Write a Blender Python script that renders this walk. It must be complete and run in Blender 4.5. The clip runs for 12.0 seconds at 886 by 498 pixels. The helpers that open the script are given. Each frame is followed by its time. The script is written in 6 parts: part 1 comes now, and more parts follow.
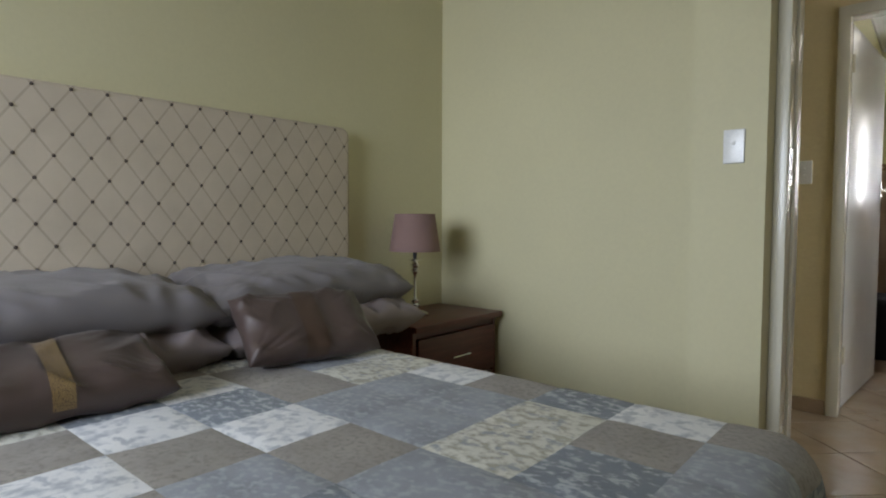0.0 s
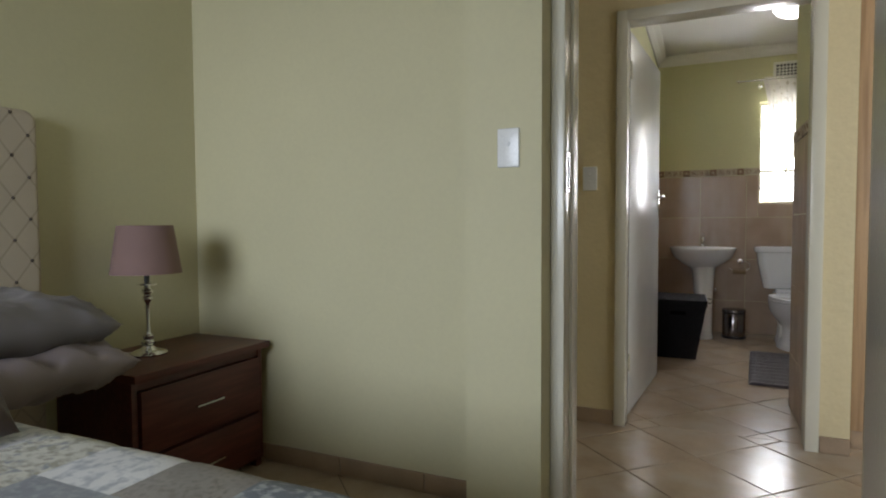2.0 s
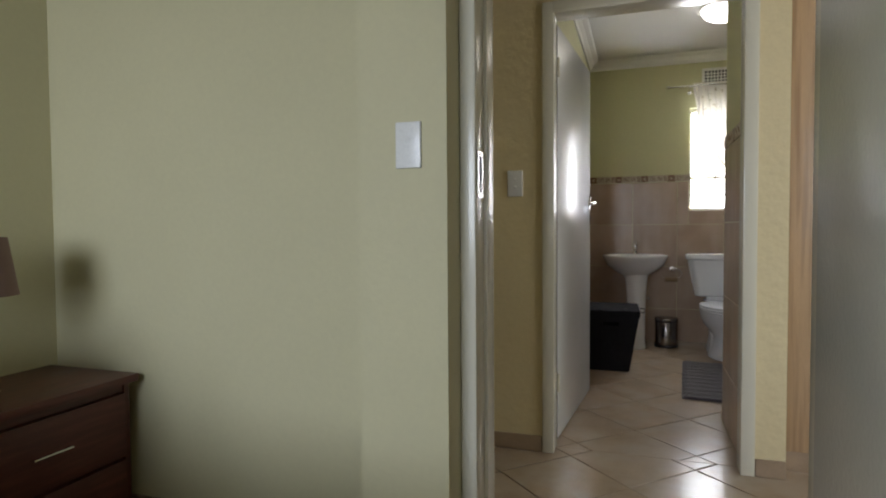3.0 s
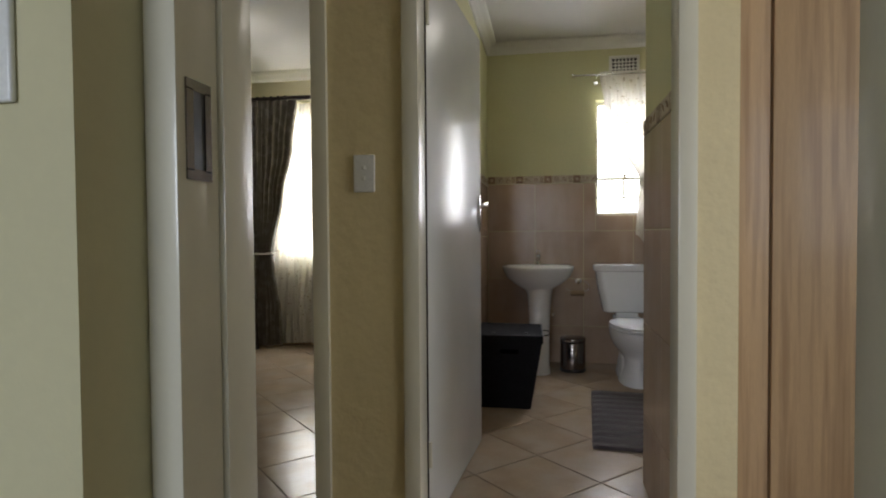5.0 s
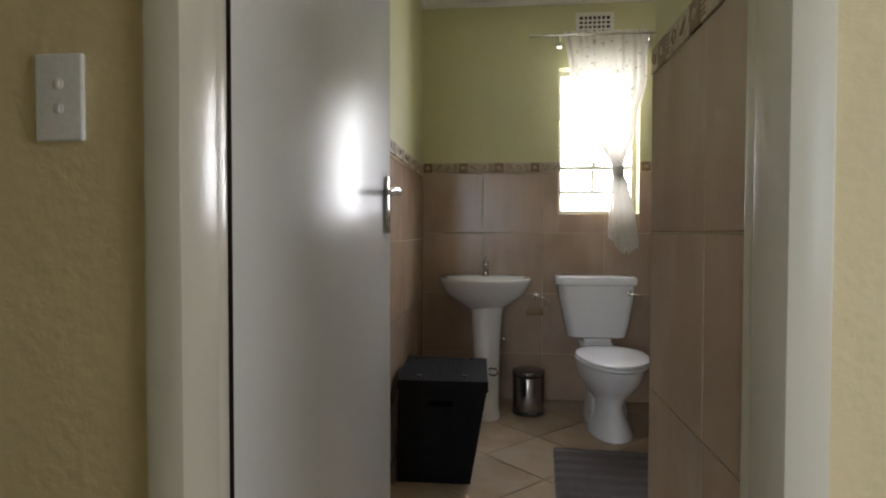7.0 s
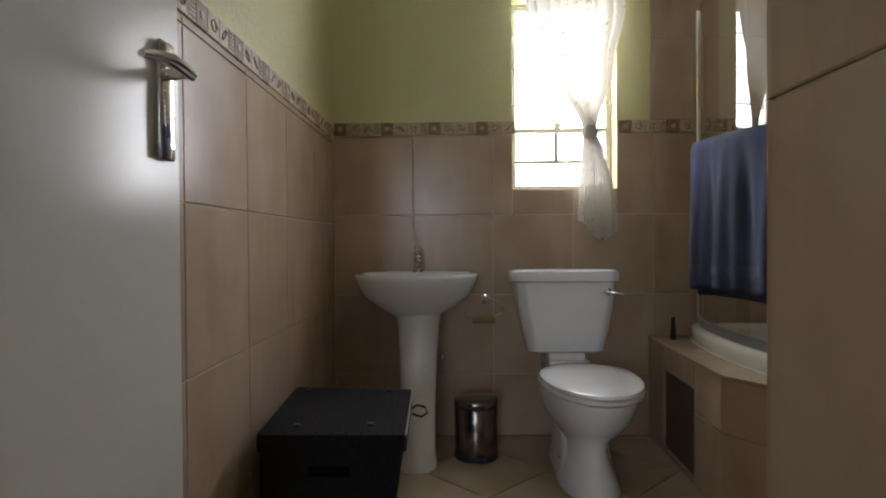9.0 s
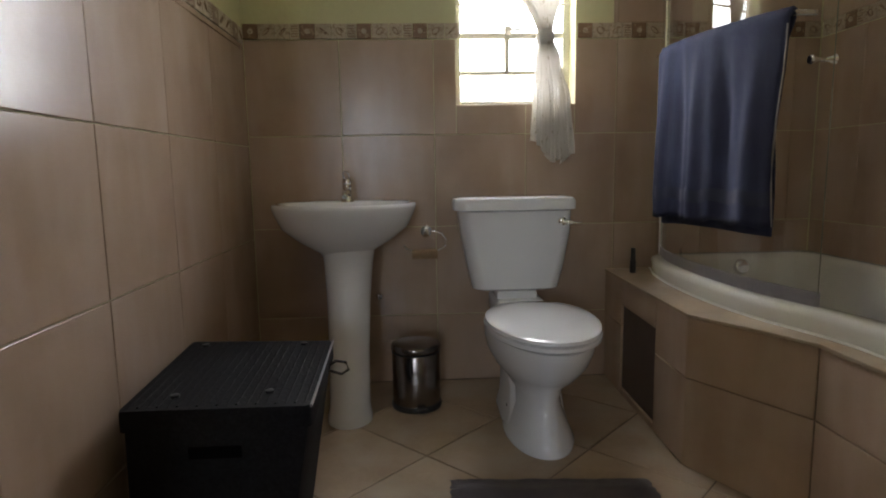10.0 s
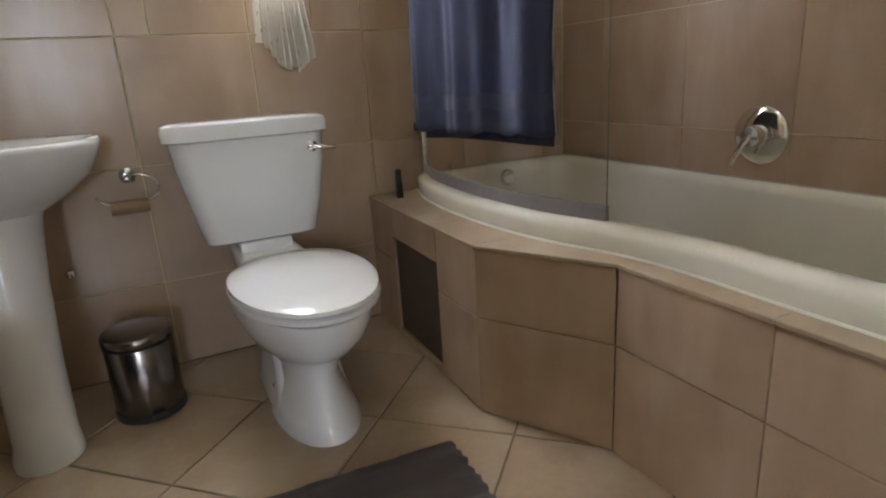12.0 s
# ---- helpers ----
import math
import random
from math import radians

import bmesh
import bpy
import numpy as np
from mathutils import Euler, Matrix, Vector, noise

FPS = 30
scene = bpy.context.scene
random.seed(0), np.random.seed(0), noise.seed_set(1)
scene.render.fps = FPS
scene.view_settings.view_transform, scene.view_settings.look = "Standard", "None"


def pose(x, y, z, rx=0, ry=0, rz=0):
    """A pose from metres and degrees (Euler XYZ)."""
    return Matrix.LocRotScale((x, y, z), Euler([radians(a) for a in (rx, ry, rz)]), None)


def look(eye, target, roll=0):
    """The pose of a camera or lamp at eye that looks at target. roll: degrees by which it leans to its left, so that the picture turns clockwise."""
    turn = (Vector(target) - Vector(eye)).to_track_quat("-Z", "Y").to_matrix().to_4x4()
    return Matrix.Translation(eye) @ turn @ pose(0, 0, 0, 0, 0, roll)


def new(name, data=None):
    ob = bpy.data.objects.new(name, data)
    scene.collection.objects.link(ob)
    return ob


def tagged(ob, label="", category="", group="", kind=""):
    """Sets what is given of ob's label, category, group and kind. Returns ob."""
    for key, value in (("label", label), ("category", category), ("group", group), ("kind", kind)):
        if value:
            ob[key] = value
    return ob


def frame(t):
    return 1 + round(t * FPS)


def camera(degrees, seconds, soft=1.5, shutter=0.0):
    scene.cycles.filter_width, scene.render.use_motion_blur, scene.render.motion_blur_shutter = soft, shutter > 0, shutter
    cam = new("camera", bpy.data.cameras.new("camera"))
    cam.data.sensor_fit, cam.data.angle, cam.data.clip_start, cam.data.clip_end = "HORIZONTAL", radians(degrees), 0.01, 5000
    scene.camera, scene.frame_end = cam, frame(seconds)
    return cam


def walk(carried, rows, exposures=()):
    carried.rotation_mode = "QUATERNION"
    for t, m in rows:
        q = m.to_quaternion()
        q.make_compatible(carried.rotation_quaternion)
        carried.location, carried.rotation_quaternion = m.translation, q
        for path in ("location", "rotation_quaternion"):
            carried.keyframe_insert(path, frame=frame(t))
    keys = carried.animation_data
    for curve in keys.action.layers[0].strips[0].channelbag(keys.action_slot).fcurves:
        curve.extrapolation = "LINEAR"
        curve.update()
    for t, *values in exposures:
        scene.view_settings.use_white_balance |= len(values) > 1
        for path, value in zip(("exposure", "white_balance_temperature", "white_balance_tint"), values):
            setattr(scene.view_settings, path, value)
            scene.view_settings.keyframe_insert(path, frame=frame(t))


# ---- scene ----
cam = camera(74.5, 12.0, soft=2.0)
PATH = [
    (0, (0.46, 0.198, 1.004), (-0.836, 1.719, 0.907), 0.2),
    (0.5, (0.442, 0.322, 1.015), (-0.719, 1.948, 0.921), 0.0),
    (1, (0.456, 0.46, 1.02), (-0.593, 2.16, 0.929), 0.0),
    (1.5, (0.463, 0.579, 1.03), (-0.478, 2.341, 0.941), -0.2),
    (2, (0.455, 0.721, 1.041), (-0.367, 2.542, 0.951), -0.3),
    (2.5, (0.461, 0.869, 1.046), (-0.251, 2.736, 0.964), -0.3),
    (3, (0.465, 1.049, 1.055), (-0.174, 2.943, 0.984), -0.4),
    (3.2, (0.468, 1.124, 1.055), (-0.151, 3.025, 0.993), -0.4),
    (5, (0.49, 1.939, 1.069), (0.142, 3.908, 1.013), -0.4),
    (5.5, (0.503, 2.196, 1.083), (0.203, 4.172, 1.024), -0.2),
    (6, (0.512, 2.452, 1.085), (0.252, 4.434, 1.029), -0.1),
    (6.5, (0.516, 2.723, 1.075), (0.29, 4.709, 1.02), -0.0),
    (7, (0.524, 3.001, 1.074), (0.326, 4.99, 1.02), 0.1),
    (7.2, (0.526, 3.082, 1.059), (0.348, 5.074, 1.019), -0.5),
    (8.8, (0.583, 3.890, 0.957), (0.535, 5.889, 0.963), -0.1),
    (9, (0.604, 3.946, 0.947), (0.563, 5.944, 0.922), -0.4),
    (9.5, (0.639, 4.112, 0.943), (0.655, 6.107, 0.806), -0.5),
    (10, (0.693, 4.283, 0.922), (0.793, 6.263, 0.658), -0.9),
    (10.3, (0.742, 4.402, 0.908), (0.9, 6.368, 0.579), -0.5),
    (10.5, (0.753, 4.446, 0.9), (0.96, 6.399, 0.52), -1.4),
    (11, (0.781, 4.561, 0.904), (1.176, 6.463, 0.427), -1.9),
    (11.5, (0.797, 4.655, 0.904), (1.411, 6.482, 0.372), -2.7),
    (12, (0.807, 4.707, 0.908), (1.657, 6.425, 0.337), -3.6),
]
EXPOSURES = [(0, 0.0), (1, 0.0), (2, -0.07), (3, -0.17), (5, -0.28), (5.5, -0.1), (6, -0.03), (7, -0.1), (8.8, -0.28), (9.5, -0.32), (10, -0.18), (10.5, 0.02), (11, 0.33), (11.5, 0.52), (12, 0.65)]
walk(cam, [(t, look(eye, target, roll)) for t, eye, target, roll in PATH], EXPOSURES)

# ---- world and large lights ----
world = bpy.data.worlds.new("sky")
scene.world = world
world.use_nodes = True
wn = world.node_tree.nodes
sky = wn.new("ShaderNodeTexSky")
sky.sky_type = "NISHITA"
sky.sun_disc = False
sky.sun_elevation, sky.sun_rotation = radians(52), radians(200)
wn["Background"].inputs["Strength"].default_value = 0.12
world.node_tree.links.new(sky.outputs["Color"], wn["Background"].inputs["Color"])

sun = new("sun", bpy.data.lights.new("sun", "SUN"))
sun.data.energy, sun.data.angle, sun.data.color = 2.5, radians(0.5), (1.0, 0.95, 0.88)
sun.matrix_world = look((0, 0, 20), (-3.0, 8.0, 0))


def window_light(name, m, w, h, watts, colour=(1.0, 1.0, 1.0), spread=180):
    lamp = new(name, bpy.data.lights.new(name, "AREA"))
    lamp.data.shape, lamp.data.size, lamp.data.size_y = "RECTANGLE", w, h
    lamp.data.energy, lamp.data.color, lamp.data.spread = watts, colour, radians(spread)
    lamp.matrix_world = m
    return lamp


# daylight through the bathroom and bedroom windows; both hall lamps are added, unseen fill
window_light("bathroom_daylight", look((1.14, 7.02, 1.66), (1.55, 5.0, 1.40)), 0.60, 1.05, 44, (0.88, 0.895, 1.0))
window_light("second_bedroom_daylight", look((-1.45, 7.44, 1.5), (-1.45, 5.0, 1.4)), 1.5, 1.55, 165, (0.97, 0.97, 1.0))
window_light("bedroom_daylight", look((-0.65, -1.93, 1.55), (-1.20, 1.4, 0.10)), 1.5, 1.4, 51, (0.77, 0.85, 1.0), 112)
# added lamp in an unseen room, brightens the cupboard and right hall wall
window_light("living_room_daylight", look((2.6, 0.62, 1.5), (1.3, 3.9, 1.1)), 1.5, 1.5, 19, (0.72, 0.83, 1.0))
# unseen lamp, added to rake light along the left hall wall
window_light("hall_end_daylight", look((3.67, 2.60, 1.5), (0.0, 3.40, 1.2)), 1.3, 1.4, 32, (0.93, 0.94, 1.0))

# ---- materials ----


def material(name, colour, rough=0.6, metal=0.0, vary=0.08, scale=6.0, grain=0.05, fine=120.0, bump=0.0, bump_scale=200.0, coat=0.0, per_object=0.0, stretch=(1, 1, 1), spec=0.5):
    """A surface with colour variation at two scales, fine relief, and a slight change from object to object."""
    m = bpy.data.materials.new(name)
    m.use_nodes = True
    nt = m.node_tree
    n, l = nt.nodes, nt.links
    bsdf = n["Principled BSDF"]
    bsdf.inputs["Roughness"].default_value = rough
    bsdf.inputs["Metallic"].default_value = metal
    bsdf.inputs["Coat Weight"].default_value = coat
    bsdf.inputs["Coat Roughness"].default_value = 0.08
    bsdf.inputs["Specular IOR Level"].default_value = spec
    tc = n.new("ShaderNodeTexCoord")
    mp = n.new("ShaderNodeMapping")
    mp.inputs["Scale"].default_value = stretch
    l.new(tc.outputs["Object"], mp.inputs["Vector"])
    info = n.new("ShaderNodeObjectInfo")
    off = n.new("ShaderNodeVectorMath")
    off.operation = "MULTIPLY_ADD"
    l.new(info.outputs["Random"], off.inputs[0])
    off.inputs[1].default_value = (37.0, 19.0, 53.0) if per_object else (0, 0, 0)
    l.new(mp.outputs["Vector"], off.inputs[2])
    big = n.new("ShaderNodeTexNoise")
    big.inputs["Scale"].default_value, big.inputs["Detail"].default_value = scale, 6
    small = n.new("ShaderNodeTexNoise")
    small.inputs["Scale"].default_value, small.inputs["Detail"].default_value = fine, 3
    l.new(off.outputs[0], big.inputs["Vector"])
    l.new(off.outputs[0], small.inputs["Vector"])
    a = n.new("ShaderNodeMapRange")
    a.inputs["From Min"].default_value, a.inputs["From Max"].default_value = 0.1, 0.9
    a.inputs["To Min"].default_value, a.inputs["To Max"].default_value = 1 - vary * 1.9, 1 + vary * 1.9
    l.new(big.outputs["Fac"], a.inputs["Value"])
    b = n.new("ShaderNodeMapRange")
    b.inputs["From Min"].default_value, b.inputs["From Max"].default_value = 0.3, 0.7
    b.inputs["To Min"].default_value, b.inputs["To Max"].default_value = 1 - grain, 1 + grain
    l.new(small.outputs["Fac"], b.inputs["Value"])
    ab = n.new("ShaderNodeMath")
    ab.operation = "MULTIPLY"
    l.new(a.outputs[0], ab.inputs[0])
    l.new(b.outputs[0], ab.inputs[1])
    c = n.new("ShaderNodeMapRange")
    c.inputs["To Min"].default_value, c.inputs["To Max"].default_value = 1 - per_object, 1 + per_object
    l.new(info.outputs["Random"], c.inputs["Value"])
    abc = n.new("ShaderNodeMath")
    abc.operation = "MULTIPLY"
    l.new(ab.outputs[0], abc.inputs[0])
    l.new(c.outputs[0], abc.inputs[1])
    mul = n.new("ShaderNodeVectorMath")
    mul.operation = "SCALE"
    mul.inputs[0].default_value = colour
    l.new(abc.outputs[0], mul.inputs["Scale"])
    l.new(mul.outputs[0], bsdf.inputs["Base Color"])
    rr = n.new("ShaderNodeMapRange")
    rr.inputs["To Min"].default_value, rr.inputs["To Max"].default_value = max(rough - 0.06, 0.0), min(rough + 0.06, 1.0)
    l.new(big.outputs["Fac"], rr.inputs["Value"])
    l.new(rr.outputs[0], bsdf.inputs["Roughness"])
    if bump:
        bt = n.new("ShaderNodeTexNoise")
        bt.inputs["Scale"].default_value, bt.inputs["Detail"].default_value = bump_scale, 4
        l.new(off.outputs[0], bt.inputs["Vector"])
        bp = n.new("ShaderNodeBump")
        bp.inputs["Strength"].default_value, bp.inputs["Distance"].default_value = 1.0, bump
        l.new(bt.outputs["Fac"], bp.inputs["Height"])
        l.new(bp.outputs["Normal"], bsdf.inputs["Normal"])
    return m


def two_tone(m, colour, scale=9.0, low=0.5, high=0.62, detail=8.0, stretch=(1, 1, 1)):
    """Mixes a second colour into a material by a noise mask: prints, veins, wood grain."""
    n, l = m.node_tree.nodes, m.node_tree.links
    bsdf = n["Principled BSDF"]
    source = bsdf.inputs["Base Color"].links[0].from_socket
    tc = n.new("ShaderNodeTexCoord")
    mp = n.new("ShaderNodeMapping")
    mp.inputs["Scale"].default_value = stretch
    l.new(tc.outputs["Object"], mp.inputs["Vector"])
    info = n.new("ShaderNodeObjectInfo")
    off = n.new("ShaderNodeVectorMath")
    off.operation = "MULTIPLY_ADD"
    l.new(info.outputs["Random"], off.inputs[0])
    off.inputs[1].default_value = (23.0, 41.0, 31.0)
    l.new(mp.outputs["Vector"], off.inputs[2])
    t = n.new("ShaderNodeTexNoise")
    t.inputs["Scale"].default_value, t.inputs["Detail"].default_value = scale, detail
    l.new(off.outputs[0], t.inputs["Vector"])
    r = n.new("ShaderNodeMapRange")
    r.inputs["From Min"].default_value, r.inputs["From Max"].default_value = low, high
    l.new(t.outputs["Fac"], r.inputs["Value"])
    mix = n.new("ShaderNodeMix")
    mix.data_type = "RGBA"
    l.new(r.outputs[0], mix.inputs["Factor"])
    l.new(source, mix.inputs["A"])
    mix.inputs["B"].default_value = (*colour, 1)
    l.new(mix.outputs["Result"], bsdf.inputs["Base Color"])
    return m


def glass_material(name, tint=(0.97, 0.985, 0.98), rough=0.0):
    m = bpy.data.materials.new(name)
    m.use_nodes = True
    b = m.node_tree.nodes["Principled BSDF"]
    b.inputs["Base Color"].default_value = (*tint, 1)
    b.inputs["Transmission Weight"].default_value = 1.0
    b.inputs["Roughness"].default_value = rough
    b.inputs["IOR"].default_value = 1.45
    return m


def glowing(name, colour, strength):
    m = bpy.data.materials.new(name)
    m.use_nodes = True
    b = m.node_tree.nodes["Principled BSDF"]
    b.inputs["Base Color"].default_value = (0.9, 0.88, 0.82, 1)
    b.inputs["Emission Color"].default_value = (*colour, 1)
    b.inputs["Emission Strength"].default_value = strength
    return m


WALL = material("cream_green_plaster", (0.608, 0.566, 0.360), 0.62, vary=0.03, scale=1.6, grain=0.015, fine=60, bump=0.0007, bump_scale=55)
WALL_HALL = material("rough_cream_hall_plaster", (0.715, 0.60, 0.352), 0.6, vary=0.04, scale=2, grain=0.02, fine=60, bump=0.0036, bump_scale=24)
WALL_BATH = material("lime_cream_plaster", (0.62, 0.60, 0.34), 0.6, vary=0.03, scale=1.6, grain=0.015, fine=60, bump=0.0018, bump_scale=55)
CEILING = material("white_ceiling_paint", (0.80, 0.79, 0.75), 0.85, vary=0.02, scale=1.2, grain=0.01, bump=0.0006, bump_scale=90)
CORNICE = material("white_cornice_paint", (0.78, 0.77, 0.70), 0.7, vary=0.02, scale=2, grain=0.01)
GLOSS = material("cream_gloss_enamel", (0.70, 0.665, 0.54), 0.22, vary=0.03, scale=3, grain=0.01, bump=0.0003, bump_scale=40)
DOORPAINT = material("white_gloss_door_paint", (0.74, 0.74, 0.70), 0.235, vary=0.02, scale=2, grain=0.01, bump=0.00035, bump_scale=28, spec=0.38)
DOORPAINT_WAVY = material("white_gloss_rolled_paint", (0.72, 0.71, 0.64), 0.12, vary=0.02, scale=2, grain=0.01, bump=0.0006, bump_scale=90)
TILE = material("beige_stone_tile", (0.428, 0.303, 0.214), 0.22, vary=0.12, scale=5.5, grain=0.02, fine=140, bump=0.0003, bump_scale=90, per_object=0.06)
two_tone(TILE, (0.50, 0.378, 0.276), 4.0, 0.25, 0.85, 6)
two_tone(TILE, (0.55, 0.432, 0.338), 2.2, 0.42, 0.85, 7, (3.2, 0.8, 1))
FLOORTILE = material("cream_glazed_floor_tile", (0.40, 0.305, 0.21), 0.20, vary=0.12, scale=6, grain=0.04, fine=70, bump=0.0004, bump_scale=25, per_object=0.05, spec=0.32)
two_tone(FLOORTILE, (0.45, 0.375, 0.285), 5.0, 0.42, 0.75, 6)
GROUT = material("brown_grout", (0.17, 0.13, 0.09), 0.9, vary=0.15, scale=12)
GROUT_PALE = material("pale_tile_grout", (0.36, 0.29, 0.21), 0.9, vary=0.15, scale=12)
BORDER_CREAM = two_tone(material("cream_border_tile", (0.47, 0.385, 0.275), 0.4, vary=0.1, scale=30, per_object=0.08), (0.34, 0.26, 0.17), 75, 0.55, 0.62, 2)
BORDER_BROWN = two_tone(material("brown_border_tile", (0.22, 0.13, 0.07), 0.4, vary=0.15, scale=30, per_object=0.1), (0.36, 0.26, 0.16), 60, 0.58, 0.66, 2)
SKIRT = material("brown_tile_skirting", (0.36, 0.26, 0.17), 0.4, vary=0.12, scale=8, per_object=0.05)
CERAMIC = material("white_glazed_ceramic", (0.84, 0.85, 0.86), 0.1, vary=0.01, scale=3, grain=0.005, coat=0.4)
ACRYLIC = material("cream_white_bath_acrylic", (0.80, 0.785, 0.71), 0.14, vary=0.015, scale=3, grain=0.005, coat=0.3)
CHROME = material("chrome", (0.80, 0.80, 0.80), 0.09, 1.0, vary=0.02, scale=10)
STEEL = material("brushed_steel", (0.25, 0.225, 0.21), 0.22, 1.0, vary=0.05, scale=5, stretch=(1, 1, 0.1))
DARKMETAL = material("dark_bronze_metal", (0.15, 0.14, 0.12), 0.35, 1.0, vary=0.1)
BLACKPLASTIC = material("black_plastic", (0.02, 0.02, 0.021), 0.4, vary=0.1, scale=15)
SWITCHPLASTIC = material("white_switch_plastic", (0.80, 0.80, 0.78), 0.22, vary=0.01, scale=8)
DARKWOOD = two_tone(material("dark_mahogany_wood", (0.085, 0.020, 0.014), 0.40, vary=0.2, scale=7, stretch=(1, 0.25, 1), coat=0.08), (0.13, 0.034, 0.023), 9, 0.45, 0.7, 6, (6, 0.7, 6))
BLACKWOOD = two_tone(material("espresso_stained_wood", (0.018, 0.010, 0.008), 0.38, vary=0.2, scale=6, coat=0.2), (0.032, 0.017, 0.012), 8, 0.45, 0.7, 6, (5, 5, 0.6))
PINE = two_tone(material("pale_pine_veneer", (0.45, 0.30, 0.165), 0.40, vary=0.1, scale=4, stretch=(3, 3, 0.3), coat=0.15), (0.33, 0.205, 0.11), 5, 0.47, 0.66, 8, (9, 9, 0.35))
MIRROR = bpy.data.materials.new("mirror_silvering")
MIRROR.use_nodes = True
MIRROR.node_tree.nodes["Principled BSDF"].inputs["Metallic"].default_value = 1.0
MIRROR.node_tree.nodes["Principled BSDF"].inputs["Roughness"].default_value = 0.01
MIRROR.node_tree.nodes["Principled BSDF"].inputs["Base Color"].default_value = (0.9, 0.91, 0.9, 1)
GLASS = glass_material("clear_glass")

# ---- mesh helpers ----


def box_bm(x0, y0, z0, x1, y1, z1, bevel=0.0, segments=2):
    bm = bmesh.new()
    bmesh.ops.create_cube(bm, size=1.0, matrix=Matrix.LocRotScale(((x0 + x1) / 2, (y0 + y1) / 2, (z0 + z1) / 2), None, (abs(x1 - x0), abs(y1 - y0), abs(z1 - z0))))
    if bevel:
        bmesh.ops.bevel(bm, geom=bm.edges[:], offset=bevel, segments=segments, affect="EDGES", profile=0.6)
    return bm


def merge(*parts):
    """One bmesh out of several."""
    out = bmesh.new()
    for bm in parts:
        me = bpy.data.meshes.new("scratch")
        bm.to_mesh(me)
        bm.free()
        out.from_mesh(me)
        bpy.data.meshes.remove(me)
    return out


def moved(bm, m):
    bmesh.ops.transform(bm, matrix=m, verts=bm.verts[:])
    return bm


def lathe(profile, steps=32, centre=(0, 0)):
    """A turned shape about the z axis, from (radius, height) pairs, bottom to top."""
    bm = bmesh.new()
    rings = []
    for r, z in profile:
        if r < 1e-5:
            rings.append([bm.verts.new((centre[0], centre[1], z))])
        else:
            rings.append([bm.verts.new((centre[0] + r * math.cos(2 * math.pi * i / steps), centre[1] + r * math.sin(2 * math.pi * i / steps), z)) for i in range(steps)])
    for a, b in zip(rings, rings[1:]):
        for i in range(steps):
            j = (i + 1) % steps
            if len(a) == 1 and len(b) > 1:
                bm.faces.new((a[0], b[j], b[i]))
            elif len(b) == 1 and len(a) > 1:
                bm.faces.new((a[i], a[j], b[0]))
            elif len(a) > 1:
                bm.faces.new((a[i], a[j], b[j], b[i]))
    bmesh.ops.recalc_face_normals(bm, faces=bm.faces[:])
    return bm


def tube(points, radius, steps=10):
    """A round bar along points."""
    bm = bmesh.new()
    pts = [Vector(p) for p in points]
    rings = []
    up = Vector((0, 0, 1))
    for i, p in enumerate(pts):
        d = (pts[min(i + 1, len(pts) - 1)] - pts[max(i - 1, 0)]).normalized()
        side = d.cross(up)
        if side.length < 1e-3:
            side = d.cross(Vector((1, 0, 0)))
        side.normalize()
        other = side.cross(d)
        r = radius[i] if isinstance(radius, (list, tuple)) else radius
        rings.append([bm.verts.new(p + r * (math.cos(a) * side + math.sin(a) * other)) for a in (2 * math.pi * k / steps for k in range(steps))])
    for a, b in zip(rings, rings[1:]):
        for k in range(steps):
            bm.faces.new((a[k], a[(k + 1) % steps], b[(k + 1) % steps], b[k]))
    bm.faces.new(rings[0])
    bm.faces.new(rings[-1][::-1])
    bmesh.ops.recalc_face_normals(bm, faces=bm.faces[:])
    return bm


def loft(rings, close_start=True, close_end=True):
    """Skin between closed rings of the same number of points."""
    bm = bmesh.new()
    vs = [[bm.verts.new(p) for p in ring] for ring in rings]
    n = len(vs[0])
    for a, b in zip(vs, vs[1:]):
        for i in range(n):
            j = (i + 1) % n
            bm.faces.new((a[i], a[j], b[j], b[i]))
    if close_start:
        bm.faces.new(vs[0][::-1])
    if close_end:
        bm.faces.new(vs[-1])
    bmesh.ops.recalc_face_normals(bm, faces=bm.faces[:])
    return bm


def smooth(ob, angle=40):
    ob.data.shade_smooth()
    ob.data.set_sharp_from_angle(angle=radians(angle))
    return ob


def part(name, bm, mat, parent=None, label="", soft=True):
    """Links a bmesh as one mesh object under a thing or a part."""
    me = bpy.data.meshes.new(name)
    bm.to_mesh(me)
    bm.free()
    me.materials.append(mat)
    ob = new(name, me)
    if parent:
        ob.parent = parent
    if label:
        ob["label"] = label
    if soft:
        smooth(ob)
    return ob


def thing(name, m, label, category, group=""):
    ob = new(name)
    ob.empty_display_size = 0.1
    ob.matrix_world = m
    return tagged(ob, label, category, group)


def structure(name, bm, mat, label):
    return tagged(part(name, bm, mat, None, label, soft=False), label, kind="structure")


# ---- structure: floors, walls, ceilings ----
BACK, BACK2 = 6.78, 7.20          # inner faces of the outer wall: bathroom, second bedroom
CEIL = 2.61


